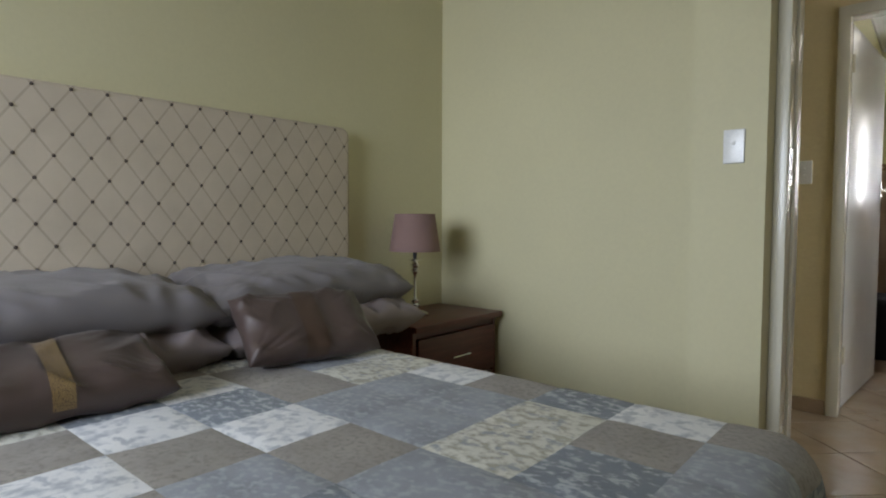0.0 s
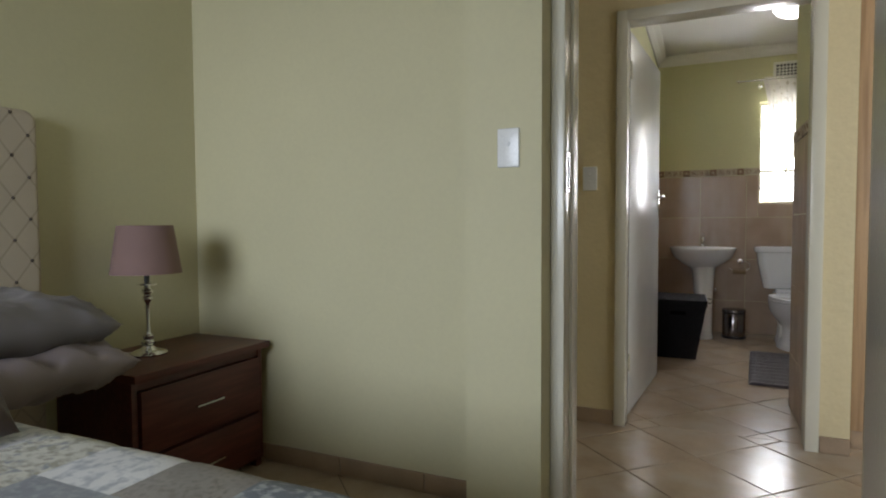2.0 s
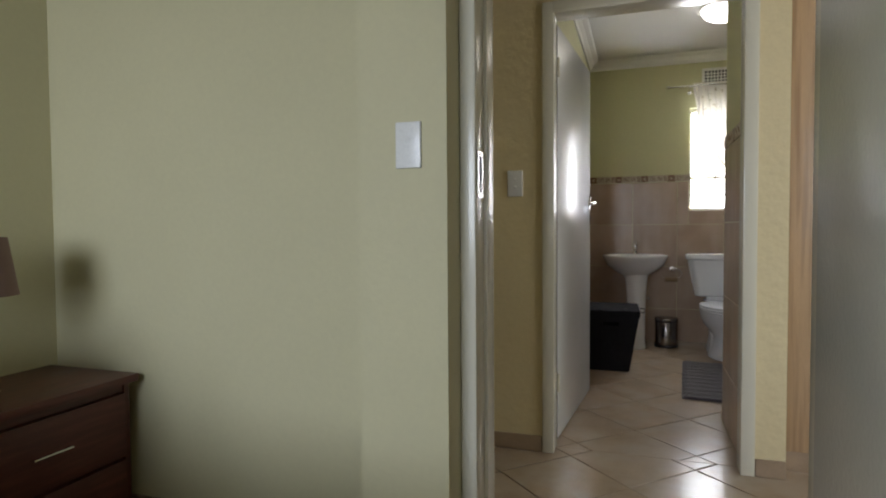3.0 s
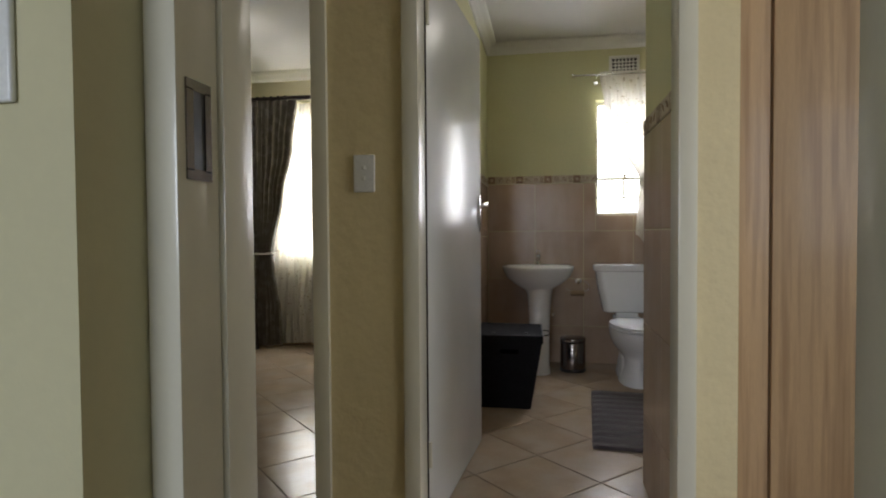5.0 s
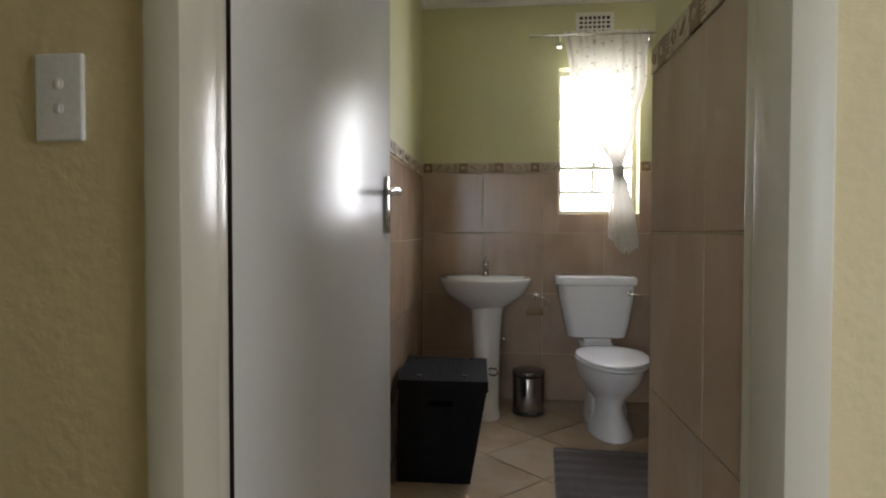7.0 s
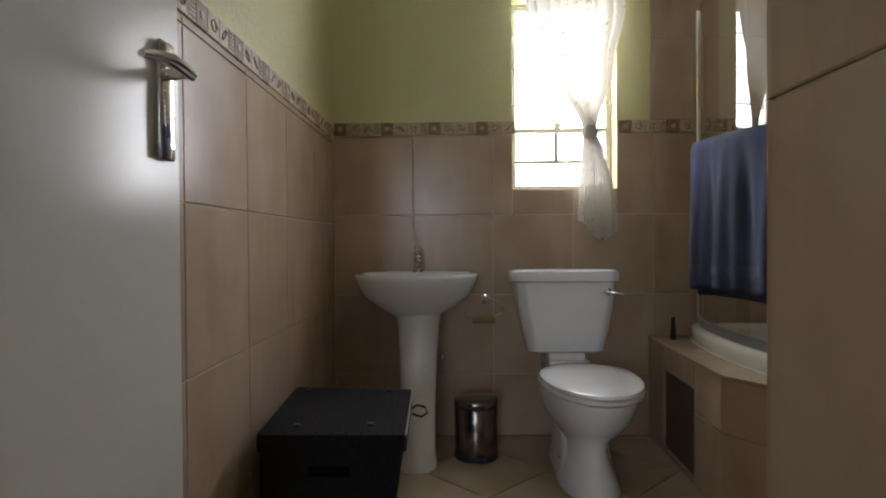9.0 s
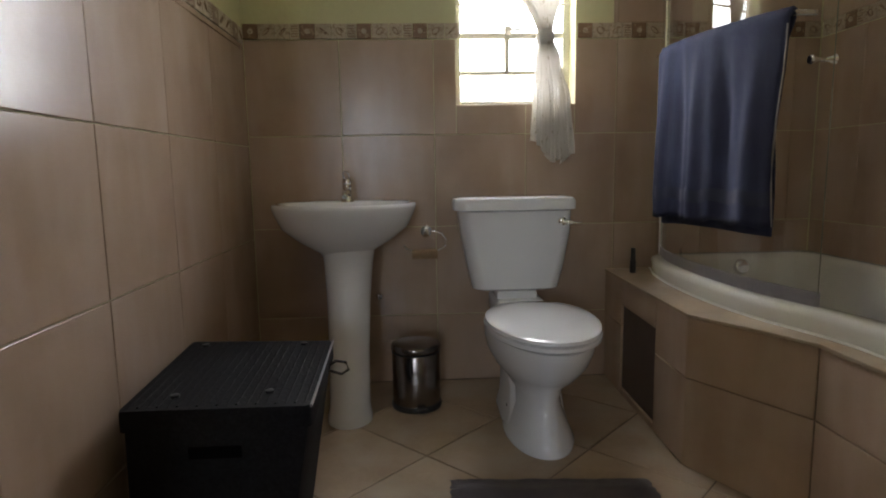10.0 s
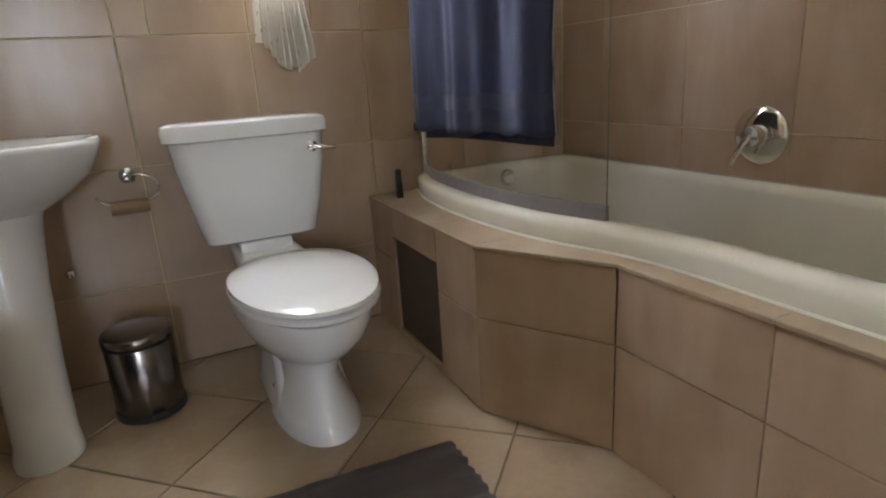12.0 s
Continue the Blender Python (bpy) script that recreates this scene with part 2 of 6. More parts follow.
def wall_bm(x0, y0, x1, y1, holes=(), z0=0.0, z1=CEIL + 0.12):
    """A straight wall along x or y with rectangular openings (from, to, bottom, top) along its length."""
    along_x = (x1 - x0) > (y1 - y0)
    a0, a1 = (x0, x1) if along_x else (y0, y1)
    pieces = []

    def add(a, b, lo, hi):
        if b - a > 1e-4 and hi - lo > 1e-4:
            pieces.append(box_bm(a, y0, lo, b, y1, hi) if along_x else box_bm(x0, a, lo, x1, b, hi))
    at = a0
    for h0, h1, lo, hi in sorted(holes):
        add(at, h0, z0, z1)
        add(h0, h1, z0, lo)
        add(h0, h1, hi, z1)
        at = h1
    add(at, a1, z0, z1)
    return merge(*pieces)


# bedroom
structure("wall_bedroom_west", wall_bm(-1.84, -1.85, -1.69, 2.768), WALL, "pale olive-cream plastered wall behind the bed")
structure("wall_bedroom_north", wall_bm(-1.69, 2.71, -0.262, 2.768), WALL, "pale olive-cream plastered wall beside the nightstand")
structure("wall_bedroom_pier", wall_bm(-0.262, 2.49, -0.009, 2.768), WALL, "olive-cream plastered pier beside the bedroom door")
structure("wall_bedroom_lintel", box_bm(-0.009, 2.60, 2.075, 0.94, 2.768, CEIL + 0.12), WALL, "plastered lintel above the bedroom door")
structure("wall_bedroom_door_east", wall_bm(0.94, 2.60, 1.42, 2.768), WALL, "olive-cream plastered wall beside the bedroom door")
structure("wall_bedroom_south", wall_bm(-1.69, -1.85, 1.42, -1.70, [(-1.45, 0.10, 0.85, 2.2)]), WALL, "olive-cream plastered bedroom wall with a window opening")
structure("wall_bedroom_east", wall_bm(1.30, -1.70, 1.42, 2.60), WALL, "olive-cream plastered bedroom wall")
# wall of an invented room out of view, holds the south fill opening
structure("wall_living_room_south", wall_bm(1.42, 0.40, 3.62, 0.52, [(1.85, 3.35, 0.75, 2.25)]), WALL, "unseen plastered wall with an opening, added to let fill light into the hall")
# hall
structure("wall_hall_west", wall_bm(-1.84, 2.768, -1.69, 3.77), WALL, "olive-cream plastered end wall of the hall")
structure("wall_hall_north", wall_bm(-3.0, 3.77, 1.047, 3.90, [(-1.085, -0.22, 0.0, 2.085), (0.037, 0.929, 0.0, 2.085)]), WALL_HALL, "rough olive-cream plastered hall wall with two doorways")
structure("wall_hall_alcove", wall_bm(1.047, 4.36, 3.5, 4.48), WALL, "plastered wall behind the hall cupboard")
# opening assumed out of view, to let the added end lamp in
structure("wall_hall_east", wall_bm(3.5, 0.52, 3.62, 4.48, [(1.95, 3.25, 0.8, 2.2)]), WALL, "unseen plastered end wall of the hall with an assumed window opening")
# bathroom
structure("wall_bathroom_west", wall_bm(-0.10, 3.90, 0.012, BACK2 + 0.2), WALL_BATH, "lime-cream plastered bathroom wall, tiled to shoulder height")
structure("wall_bathroom_north", wall_bm(0.012, BACK + 0.008, 2.60, BACK + 0.21, [(0.885, 1.39, 1.195, 2.125)]), WALL_BATH, "lime-cream plastered bathroom wall with a window, tiled to shoulder height")
structure("wall_bathroom_stub", wall_bm(0.900, 3.90, 1.047, 4.49), WALL_BATH, "short bathroom wall, tiled to shoulder height")
structure("wall_bathroom_south", wall_bm(1.047, 4.483, 2.46, 4.52), WALL_BATH, "bathroom wall at the foot of the bath")
structure("wall_bathroom_east", wall_bm(2.458, 4.48, 2.60, BACK + 0.008), WALL_BATH, "tiled bathroom wall along the bath")
# second bedroom
structure("wall_second_bedroom_west", wall_bm(-3.0, 3.90, -2.875, BACK2 + 0.2), WALL, "cream plastered wall of the second bedroom")
structure("wall_second_bedroom_north", wall_bm(-2.875, BACK2, -0.10, BACK2 + 0.2, [(-2.05, -0.8, 0.85, 2.2)]), WALL, "cream plastered wall of the second bedroom with a window")

# the room east of the bedroom is invented, out of view
for nm, r in (("bedroom", (-1.84, -1.85, 1.42, 2.82)), ("hall", (-1.84, 2.82, 3.62, 3.90)), ("alcove", (1.047, 3.90, 3.62, 4.48)), ("living_room", (1.42, 0.4, 3.62, 2.82)), ("bathroom", (-0.10, 3.90, 2.60, BACK + 0.2)), ("second_bedroom", (-3.0, 3.90, -0.10, BACK2 + 0.2))):
    lift = 0.0 if nm != "bathroom" else 0.004
    structure("ceiling_" + nm, box_bm(r[0], r[1], CEIL + lift, r[2], r[3], CEIL + 0.1), CEILING, "smooth white painted ceiling")


def cornice(name, runs):
    """Coved cornice along the tops of walls: (x0, y0, x1, y1, inward normal)."""
    pieces = []
    prof = [(0, -0.085), (0.012, -0.085), (0.02, -0.06), (0.045, -0.03), (0.075, -0.014), (0.085, 0), (0, 0)]
    for x0, y0, x1, y1, nx, ny in runs:
        a = [(x0 + nx * d, y0 + ny * d, CEIL - 0.001 + h) for d, h in prof]
        b = [(x1 + nx * d, y1 + ny * d, CEIL - 0.001 + h) for d, h in prof]
        pieces.append(loft([a, b]))
    structure(name, merge(*pieces), CORNICE, "white coved plaster cornice")


cornice("trim_cornice_bathroom", [(0.012, BACK + 0.008, 2.458, BACK + 0.008, 0, -1), (0.012, 3.90, 0.012, BACK, 1, 0), (2.458, 4.52, 2.458, BACK, -1, 0), (0.900, 3.90, 0.900, 4.49, -1, 0)])
cornice("trim_cornice_second_bedroom", [(-2.875, BACK2, -0.10, BACK2, 0, -1), (-2.875, 3.90, -2.875, BACK2, 1, 0), (-0.10, 3.90, -0.10, BACK2, -1, 0)])
cornice("trim_cornice_bedroom", [(-1.69, -1.70, -1.69, 2.71, 1, 0), (-1.69, 2.71, -0.262, 2.71, 0, -1)])


def clip(poly, axis, limit, keep_less):
    out = []
    for p, q in zip(poly, poly[1:] + poly[:1]):
        pin = (p[axis] <= limit) == keep_less or p[axis] == limit
        qin = (q[axis] <= limit) == keep_less or q[axis] == limit
        if pin:
            out.append(p)
        if pin != qin:
            t = (limit - p[axis]) / (q[axis] - p[axis])
            out.append((p[0] + t * (q[0] - p[0]), p[1] + t * (q[1] - p[1])))
    return out


def inside(poly, x0, y0, x1, y1):
    for axis, lim, less in ((0, x0, False), (0, x1, True), (1, y0, False), (1, y1, True)):
        poly = clip(poly, axis, lim, less) if len(poly) > 2 else []
    return poly


def prism(poly, h0, h1, bevel=0.003):
    """A tile: a flat polygon with depth and a slightly rounded upper edge."""
    cx, cy = sum(p[0] for p in poly) / len(poly), sum(p[1] for p in poly) / len(poly)
    size = max(math.hypot(p[0] - cx, p[1] - cy) for p in poly)
    k = 1 - bevel * 1.5 / max(size, 0.02)
    low = [(x, y, h0) for x, y in poly]
    mid = [(x, y, h1 - bevel * 0.6) for x, y in poly]
    top = [(cx + (x - cx) * k, cy + (y - cy) * k, h1) for x, y in poly]
    return loft([low, mid, top], close_start=False)


def diagonal_floor(name, rect, anchor, half, label, gap=0.005, reach=None):
    """A floor of square tiles laid at 45 degrees, each an object of its own."""
    x0, y0, x1, y1 = rect
    base = structure(name, box_bm(x0, y0, -0.12, x1, y1, -0.004), GROUT, label)
    rx0, ry0, rx1, ry1 = reach or rect
    whole = None
    h = half - gap * 0.7
    for i in range(-40, 40):
        for j in range(-40, 40):
            if (i + j) % 2 == 0:
                continue
            cx, cy = anchor[0] + i * half, anchor[1] + j * half
            poly = [(cx - h, cy), (cx, cy - h), (cx + h, cy), (cx, cy + h)]
            cut = inside(poly, max(x0, rx0), max(y0, ry0), min(x1, rx1), min(y1, ry1))
            if len(cut) < 3 or abs(sum(a[0] * b[1] - b[0] * a[1] for a, b in zip(cut, cut[1:] + cut[:1]))) < 0.0004:
                continue
            if len(cut) == 4 and cut == poly:
                if whole is None:
                    bm = prism([(-h, 0), (0, -h), (h, 0), (0, h)], -0.006, 0.0)
                    whole = bpy.data.meshes.new("floor_tile")
                    bm.to_mesh(whole)
                    bm.free()
                    whole.materials.append(FLOORTILE)
                ob = new("floor_tile", whole)
                ob.location = (cx, cy, 0)
                ob.parent = base
            else:
                part("floor_tile", prism(cut, -0.006, 0.0), FLOORTILE, base, soft=False)
    return base

# ---- fabrics and small finishes ----


def fabric(name, colour, rough=0.85, weave=900.0, vary=0.06, sheen=0.08, bump=0.0006):
    m = material(name, colour, rough, vary=vary, scale=9, grain=0.08, fine=weave, bump=bump, bump_scale=weave)
    m.node_tree.nodes["Principled BSDF"].inputs["Sheen Weight"].default_value = sheen
    return m


def sheer(name, colour, clear):
    """Thin curtain cloth: part of the light passes straight through, part is scattered through it."""
    m = bpy.data.materials.new(name)
    m.use_nodes = True
    n, l = m.node_tree.nodes, m.node_tree.links
    n.remove(n["Principled BSDF"])
    d, t, c = n.new("ShaderNodeBsdfDiffuse"), n.new("ShaderNodeBsdfTranslucent"), n.new("ShaderNodeBsdfTransparent")
    tc, no = n.new("ShaderNodeTexCoord"), n.new("ShaderNodeTexNoise")
    no.inputs["Scale"].default_value, no.inputs["Detail"].default_value = 38, 3
    l.new(tc.outputs["Object"], no.inputs["Vector"])
    r = n.new("ShaderNodeMapRange")
    r.inputs["From Min"].default_value, r.inputs["From Max"].default_value = 0.62, 0.7
    l.new(no.outputs["Fac"], r.inputs["Value"])
    mix = n.new("ShaderNodeMix")
    mix.data_type = "RGBA"
    mix.inputs["A"].default_value, mix.inputs["B"].default_value = (*colour, 1), (colour[0] * 0.6, colour[1] * 0.55, colour[2] * 0.42, 1)
    l.new(r.outputs[0], mix.inputs["Factor"])
    for node in (d, t):
        l.new(mix.outputs["Result"], node.inputs["Color"])
    a, b = n.new("ShaderNodeMixShader"), n.new("ShaderNodeMixShader")
    a.inputs[0].default_value, b.inputs[0].default_value = 0.13, clear
    l.new(d.outputs[0], a.inputs[1])
    l.new(t.outputs[0], a.inputs[2])
    l.new(a.outputs[0], b.inputs[1])
    l.new(c.outputs[0], b.inputs[2])
    l.new(b.outputs[0], n["Material Output"].inputs["Surface"])
    return m


def lattice_fabric(name, ground, line, du, dv, y0, z0):
    """Upholstery cloth with a woven diamond trellis of fine lines, spaced du by dv in y and z."""
    m = fabric(name, ground, 0.8)
    n, l = m.node_tree.nodes, m.node_tree.links
    bsdf = n["Principled BSDF"]
    source = bsdf.inputs["Base Color"].links[0].from_socket
    tc, sep = n.new("ShaderNodeTexCoord"), n.new("ShaderNodeSeparateXYZ")
    l.new(tc.outputs["Object"], sep.inputs[0])

    def math_node(op, a, b):
        k = n.new("ShaderNodeMath")
        k.operation = op
        for i, v in enumerate((a, b)):
            if isinstance(v, (int, float)):
                k.inputs[i].default_value = v
            else:
                l.new(v, k.inputs[i])
        return k.outputs[0]
    u = math_node("DIVIDE", math_node("SUBTRACT", sep.outputs["Y"], y0), du)
    v = math_node("DIVIDE", math_node("SUBTRACT", sep.outputs["Z"], z0), dv)
    lines = []
    for op in ("ADD", "SUBTRACT"):
        lines.append(math_node("PINGPONG", math_node(op, u, v), 0.5))
    near = math_node("MINIMUM", *lines)
    mask = math_node("LESS_THAN", near, 0.042)
    mix = n.new("ShaderNodeMix")
    mix.data_type = "RGBA"
    l.new(math_node("MULTIPLY", mask, 0.30), mix.inputs["Factor"])
    l.new(source, mix.inputs["A"])
    mix.inputs["B"].default_value = (*line, 1)
    l.new(mix.outputs["Result"], bsdf.inputs["Base Color"])
    bp = n.new("ShaderNodeBump")
    bp.inputs["Distance"].default_value = 0.0009
    l.new(math_node("POWER", near, 0.4), bp.inputs["Height"])
    l.new(bp.outputs["Normal"], bsdf.inputs["Normal"])
    return m


TRELLIS = lattice_fabric("cream_trellis_upholstery", (0.53, 0.455, 0.35), (0.20, 0.145, 0.10), 0.1045, 0.14, 1.159, 1.41)
BUTTON = fabric("dark_brown_button_cloth", (0.08, 0.06, 0.046), 0.7)
PILLOW_GREY = fabric("grey_satin_cotton", (0.165, 0.148, 0.15), 0.55, sheen=0.12)
PILLOW_MAUVE = fabric("mauve_grey_cotton", (0.25, 0.205, 0.20), 0.6, sheen=0.12)
CUSHION_BROWN = fabric("brown_satin_cloth", (0.058, 0.037, 0.030), 0.42, sheen=0.08)
GOLD = two_tone(fabric("gold_sequin_band", (0.20, 0.13, 0.045), 0.42), (0.08, 0.045, 0.022), 420, 0.45, 0.6, 2)
RUST = fabric("rust_brown_ribbon", (0.055, 0.028, 0.015), 0.5)
QUILT_WHITE = two_tone(two_tone(fabric("white_print_patch", (0.73, 0.73, 0.72)), (0.42, 0.44, 0.47), 40, 0.48, 0.66, 14, (1, 0.8, 1)), (0.44, 0.46, 0.49), 34, 0.57, 0.67, 14, (0.7, 1.2, 1))
QUILT_CREAM = two_tone(two_tone(fabric("cream_print_patch", (0.62, 0.61, 0.53)), (0.36, 0.34, 0.27), 55, 0.45, 0.62, 14, (0.8, 1, 1)), (0.30, 0.31, 0.32), 38, 0.55, 0.66, 14)
QUILT_TAUPE = two_tone(fabric("taupe_patch", (0.285, 0.258, 0.225), vary=0.14), (0.21, 0.19, 0.165), 90, 0.48, 0.66, 6)
QUILT_BLUE = two_tone(fabric("grey_blue_patch", (0.265, 0.28, 0.305), vary=0.2), (0.36, 0.38, 0.40), 60, 0.48, 0.66, 14, (0.9, 1.1, 1))
QUILT_SLATE = two_tone(fabric("slate_print_patch", (0.17, 0.19, 0.215), vary=0.2), (0.40, 0.42, 0.44), 48, 0.49, 0.62, 14, (0.8, 1.2, 1))
SHADE = fabric("mauve_brown_lampshade_cloth", (0.22, 0.135, 0.115), 0.8)
TOWEL = two_tone(fabric("navy_terry_towel", (0.024, 0.030, 0.078), 0.95, 500, 0.15, 0.05, 0.002), (0.045, 0.058, 0.125), 7, 0.45, 0.75, 5, (1, 3, 0.4))
MATCLOTH = fabric("charcoal_bath_mat", (0.07, 0.055, 0.058), 0.95, 350, 0.15, 0.3, 0.004)
WOVEN = material("black_woven_plastic", (0.010, 0.010, 0.012), 0.8, vary=0.2, scale=20, grain=0.3, fine=130, bump=0.002, bump_scale=110, spec=0.2)
THROW = fabric("grey_blue_satin_throw", (0.215, 0.235, 0.27), 0.42, sheen=0.4)
BEDSKIRT = fabric("mauve_brown_bed_skirt", (0.20, 0.155, 0.15), 0.7)
DRAPE = two_tone(fabric("grey_taupe_drape", (0.21, 0.185, 0.15), 0.7), (0.30, 0.275, 0.235), 14, 0.5, 0.6, 4)
SHEER = sheer("white_embroidered_voile", (0.83, 0.79, 0.71), 0.03)
SHEER_PLAIN = sheer("white_plain_voile", (0.70, 0.68, 0.66), 0.25)
CARD = material("brown_cardboard", (0.34, 0.23, 0.13), 0.85, vary=0.1, scale=20)
SEAL = material("grey_rubber_seal", (0.30, 0.29, 0.31), 0.35, vary=0.05)
LAMP_GLOW = glowing("lit_opal_glass", (1.0, 0.95, 0.88), 6.5)
DAYGLOW = glowing("overcast_bright_distance", (1.0, 1.0, 0.99), 1.7)


def bars(name, pieces, mat, parent, label=""):
    return [part(name, box_bm(*p, bevel=0.003), mat, parent, label) for p in pieces]


# ---- door frames and doors ----
def door_frame(name, x0, x1, y0, y1, top, step_at, step_from_front, label):
    """A pressed steel frame: two jambs and a head, with a rebate; x0 and x1 are its outer edges."""
    f = thing(name, Matrix.Translation((x0, y0, 0)), label, "door frame")
    f["kind"] = "structure"
    w, d, face, stop = x1 - x0, y1 - y0, 0.045, 0.009

    def jamb(sign, at):
        pieces = []
        spans = ((0, step_at, 0 if step_from_front else stop), (step_at, d, stop if step_from_front else 0))
        for a, b, extra in spans:
            e = face + extra
            pieces.append(box_bm(at, a, 0, at + sign * e, b, top - 0.002, bevel=0.004))
        return merge(*pieces)
    part("jamb", jamb(1, 0.0), GLOSS, f)
    part("jamb", jamb(-1, w), GLOSS, f)
    part("head", merge(box_bm(face, 0, top - face, w - face, d, top, bevel=0.004), box_bm(face, step_at if step_from_front else 0, top - face - stop, w - face, d if step_from_front else step_at, top - face + 0.004, bevel=0.003)), GLOSS, f)
    return f


def strike_plate(parent, x, y0, z0, sign):
    p = part("strike_plate", merge(box_bm(x, y0, z0, x + sign * 0.003, y0 + 0.055, z0 + 0.014), box_bm(x, y0, z0 + 0.116, x + sign * 0.003, y0 + 0.055, z0 + 0.13), box_bm(x, y0, z0 + 0.012, x + sign * 0.003, y0 + 0.014, z0 + 0.118), box_bm(x, y0 + 0.041, z0 + 0.012, x + sign * 0.003, y0 + 0.055, z0 + 0.118)), STEEL, parent, "worn steel strike plate", soft=False)
    # black inset gives the slot its inner shade by colour
    part("strike_slot", box_bm(x - sign * 0.0005, y0 + 0.012, z0 + 0.012, x + sign * 0.001, y0 + 0.043, z0 + 0.118), BLACKPLASTIC, p, "black inset standing in for the shaded latch slot", soft=False)


frame_bed = door_frame("door_frame_1", -0.008, 0.94, 2.60, 2.776, 2.075, 0.095, True, "cream gloss painted steel door frame of the bedroom")
strike_plate(frame_bed, 0.045, 0.018, 1.14, 1)
frame_bath = door_frame("door_frame_2", 0.037, 0.929, 3.755, 3.912, 2.085, 0.105, False, "cream gloss painted steel door frame of the bathroom")
strike_plate(frame_bath, 0.847 - 0.001, 0.115 - 0.075, 1.12, -1)
door_frame("door_frame_3", -1.085, -0.215, 3.755, 3.912, 2.085, 0.105, False, "cream gloss painted steel door frame of the second bedroom")


def lever_handle(parent, x, y, z, side, toward):
    """A long chrome back plate with a curved lever; side is +1 or -1 across the leaf, toward the way the lever points."""
    h = part("door_handle", box_bm(x, y - 0.021, z - 0.095, x + side * 0.009, y + 0.021, z + 0.085, bevel=0.006), CHROME, parent, "chrome lever handle on a long plate")
    neck = tube([(x, y, z + 0.035), (x + side * 0.045, y, z + 0.035)], 0.010, 12)
    lever = tube([(x + side * 0.042, y + toward * d, z + 0.035 + lift) for d, lift in ((-0.008, 0), (0.02, 0.004), (0.05, 0.006), (0.085, 0.001), (0.115, -0.006))], [0.010, 0.011, 0.010, 0.008, 0.006], 12)
    part("lever", merge(neck, lever), CHROME, h)
    # raised black inset, its colour stands for the shade in the hole
    part("keyhole", box_bm(x + side * 0.0085, y - 0.004, z - 0.062, x + side * 0.0105, y + 0.004, z - 0.040, bevel=0.002), BLACKPLASTIC, h)


def door_leaf(name, hinge, free, thick_side, label, handle=True, paint=None):
    """A flush painted leaf from its hinge to its free edge; thick_side: the side of the seen face on which its thickness lies."""
    dx, dy = free[0] - hinge[0], free[1] - hinge[1]
    length = math.hypot(dx, dy)
    turn = math.atan2(dy, dx) - math.pi / 2
    d = thing(name, Matrix.Translation((hinge[0], hinge[1], 0)) @ Matrix.Rotation(turn, 4, "Z"), label, "door")
    d["kind"] = "structure"
    a, b = sorted((0.0, thick_side * 0.04))
    part("leaf", box_bm(a, 0, 0.012, b, length, 2.03, bevel=0.003), paint or DOORPAINT, d)
    if handle:
        lever_handle(d, 0.0, length - 0.045, 1.168, -thick_side, -1)
        lever_handle(d, thick_side * 0.04, length - 0.045, 1.168, thick_side, -1)
    for z in (0.25, 1.78):
        part("hinge", tube([(-thick_side * 0.006, -0.006, z), (-thick_side * 0.006, -0.006, z + 0.09)], 0.007, 8), GLOSS, d, "white-painted butt hinge")
    return d


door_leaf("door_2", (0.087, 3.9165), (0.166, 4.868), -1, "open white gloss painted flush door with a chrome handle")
# dark strip painted in place of the shaded gap between leaf and jamb
part("hinge_edge", box_bm(-0.0395, -0.0012, 0.014, -0.0008, 0.0, 2.028), BLACKWOOD, bpy.data.objects["door_2"], "dark strip standing in for the shaded hinge gap", soft=False)
bed_door = door_leaf("door_1", (0.893, 2.60), (0.912, 1.79), 1, "open white gloss painted flush bedroom door", handle=False, paint=DOORPAINT_WAVY)
door_leaf("door_3", (-0.262, 3.918), (-0.38, 4.76), -1, "open white gloss painted door of the second bedroom")
lever_handle(bed_door, 0.0, 0.74, 1.02, -1, -1)
hook = part("coat_hook", merge(box_bm(-0.005, 0.09, 1.395, 0.0, 0.20, 1.415, bevel=0.002), tube([(0, 0.115, 1.405), (-0.028, 0.115, 1.398), (-0.045, 0.115, 1.405), (-0.05, 0.115, 1.425)], 0.006, 8), tube([(0, 0.175, 1.405), (-0.028, 0.175, 1.398), (-0.045, 0.175, 1.405), (-0.05, 0.175, 1.425)], 0.006, 8)), CHROME, bed_door, "small chrome coat hook")

# ---- switches ----


def switch(m, rockers, label):
    s = thing("light_switch", m, label, "light switch")
    part("plate", box_bm(-0.036, 0, -0.061, 0.036, 0.009, 0.061, bevel=0.004, segments=3), SWITCHPLASTIC, s)
    for z in rockers:
        part("rocker", merge(lathe([(0.0085, 0), (0.0085, 0.0006), (0.0075, 0.0012), (0, 0.0013)], 16)), SWITCHPLASTIC, s).matrix_local = Matrix.Translation((0, 0.0085, z)) @ Matrix.Rotation(-math.pi / 2, 4, "X")
        part("toggle", box_bm(-0.003, 0.009, z - 0.005, 0.003, 0.0115, z + 0.004, bevel=0.001), SWITCHPLASTIC, s)
    return s


FACING_SOUTH = Matrix.Rotation(math.pi, 4, "Z")
switch(Matrix.Translation((-0.114, 2.49, 1.275)) @ FACING_SOUTH, (0.012,), "white plastic one-lever light switch on the bedroom wall")
switch(Matrix.Translation((-0.091, 3.77, 1.263)) @ FACING_SOUTH, (0.018, -0.016), "white plastic two-lever light switch on the hall wall")


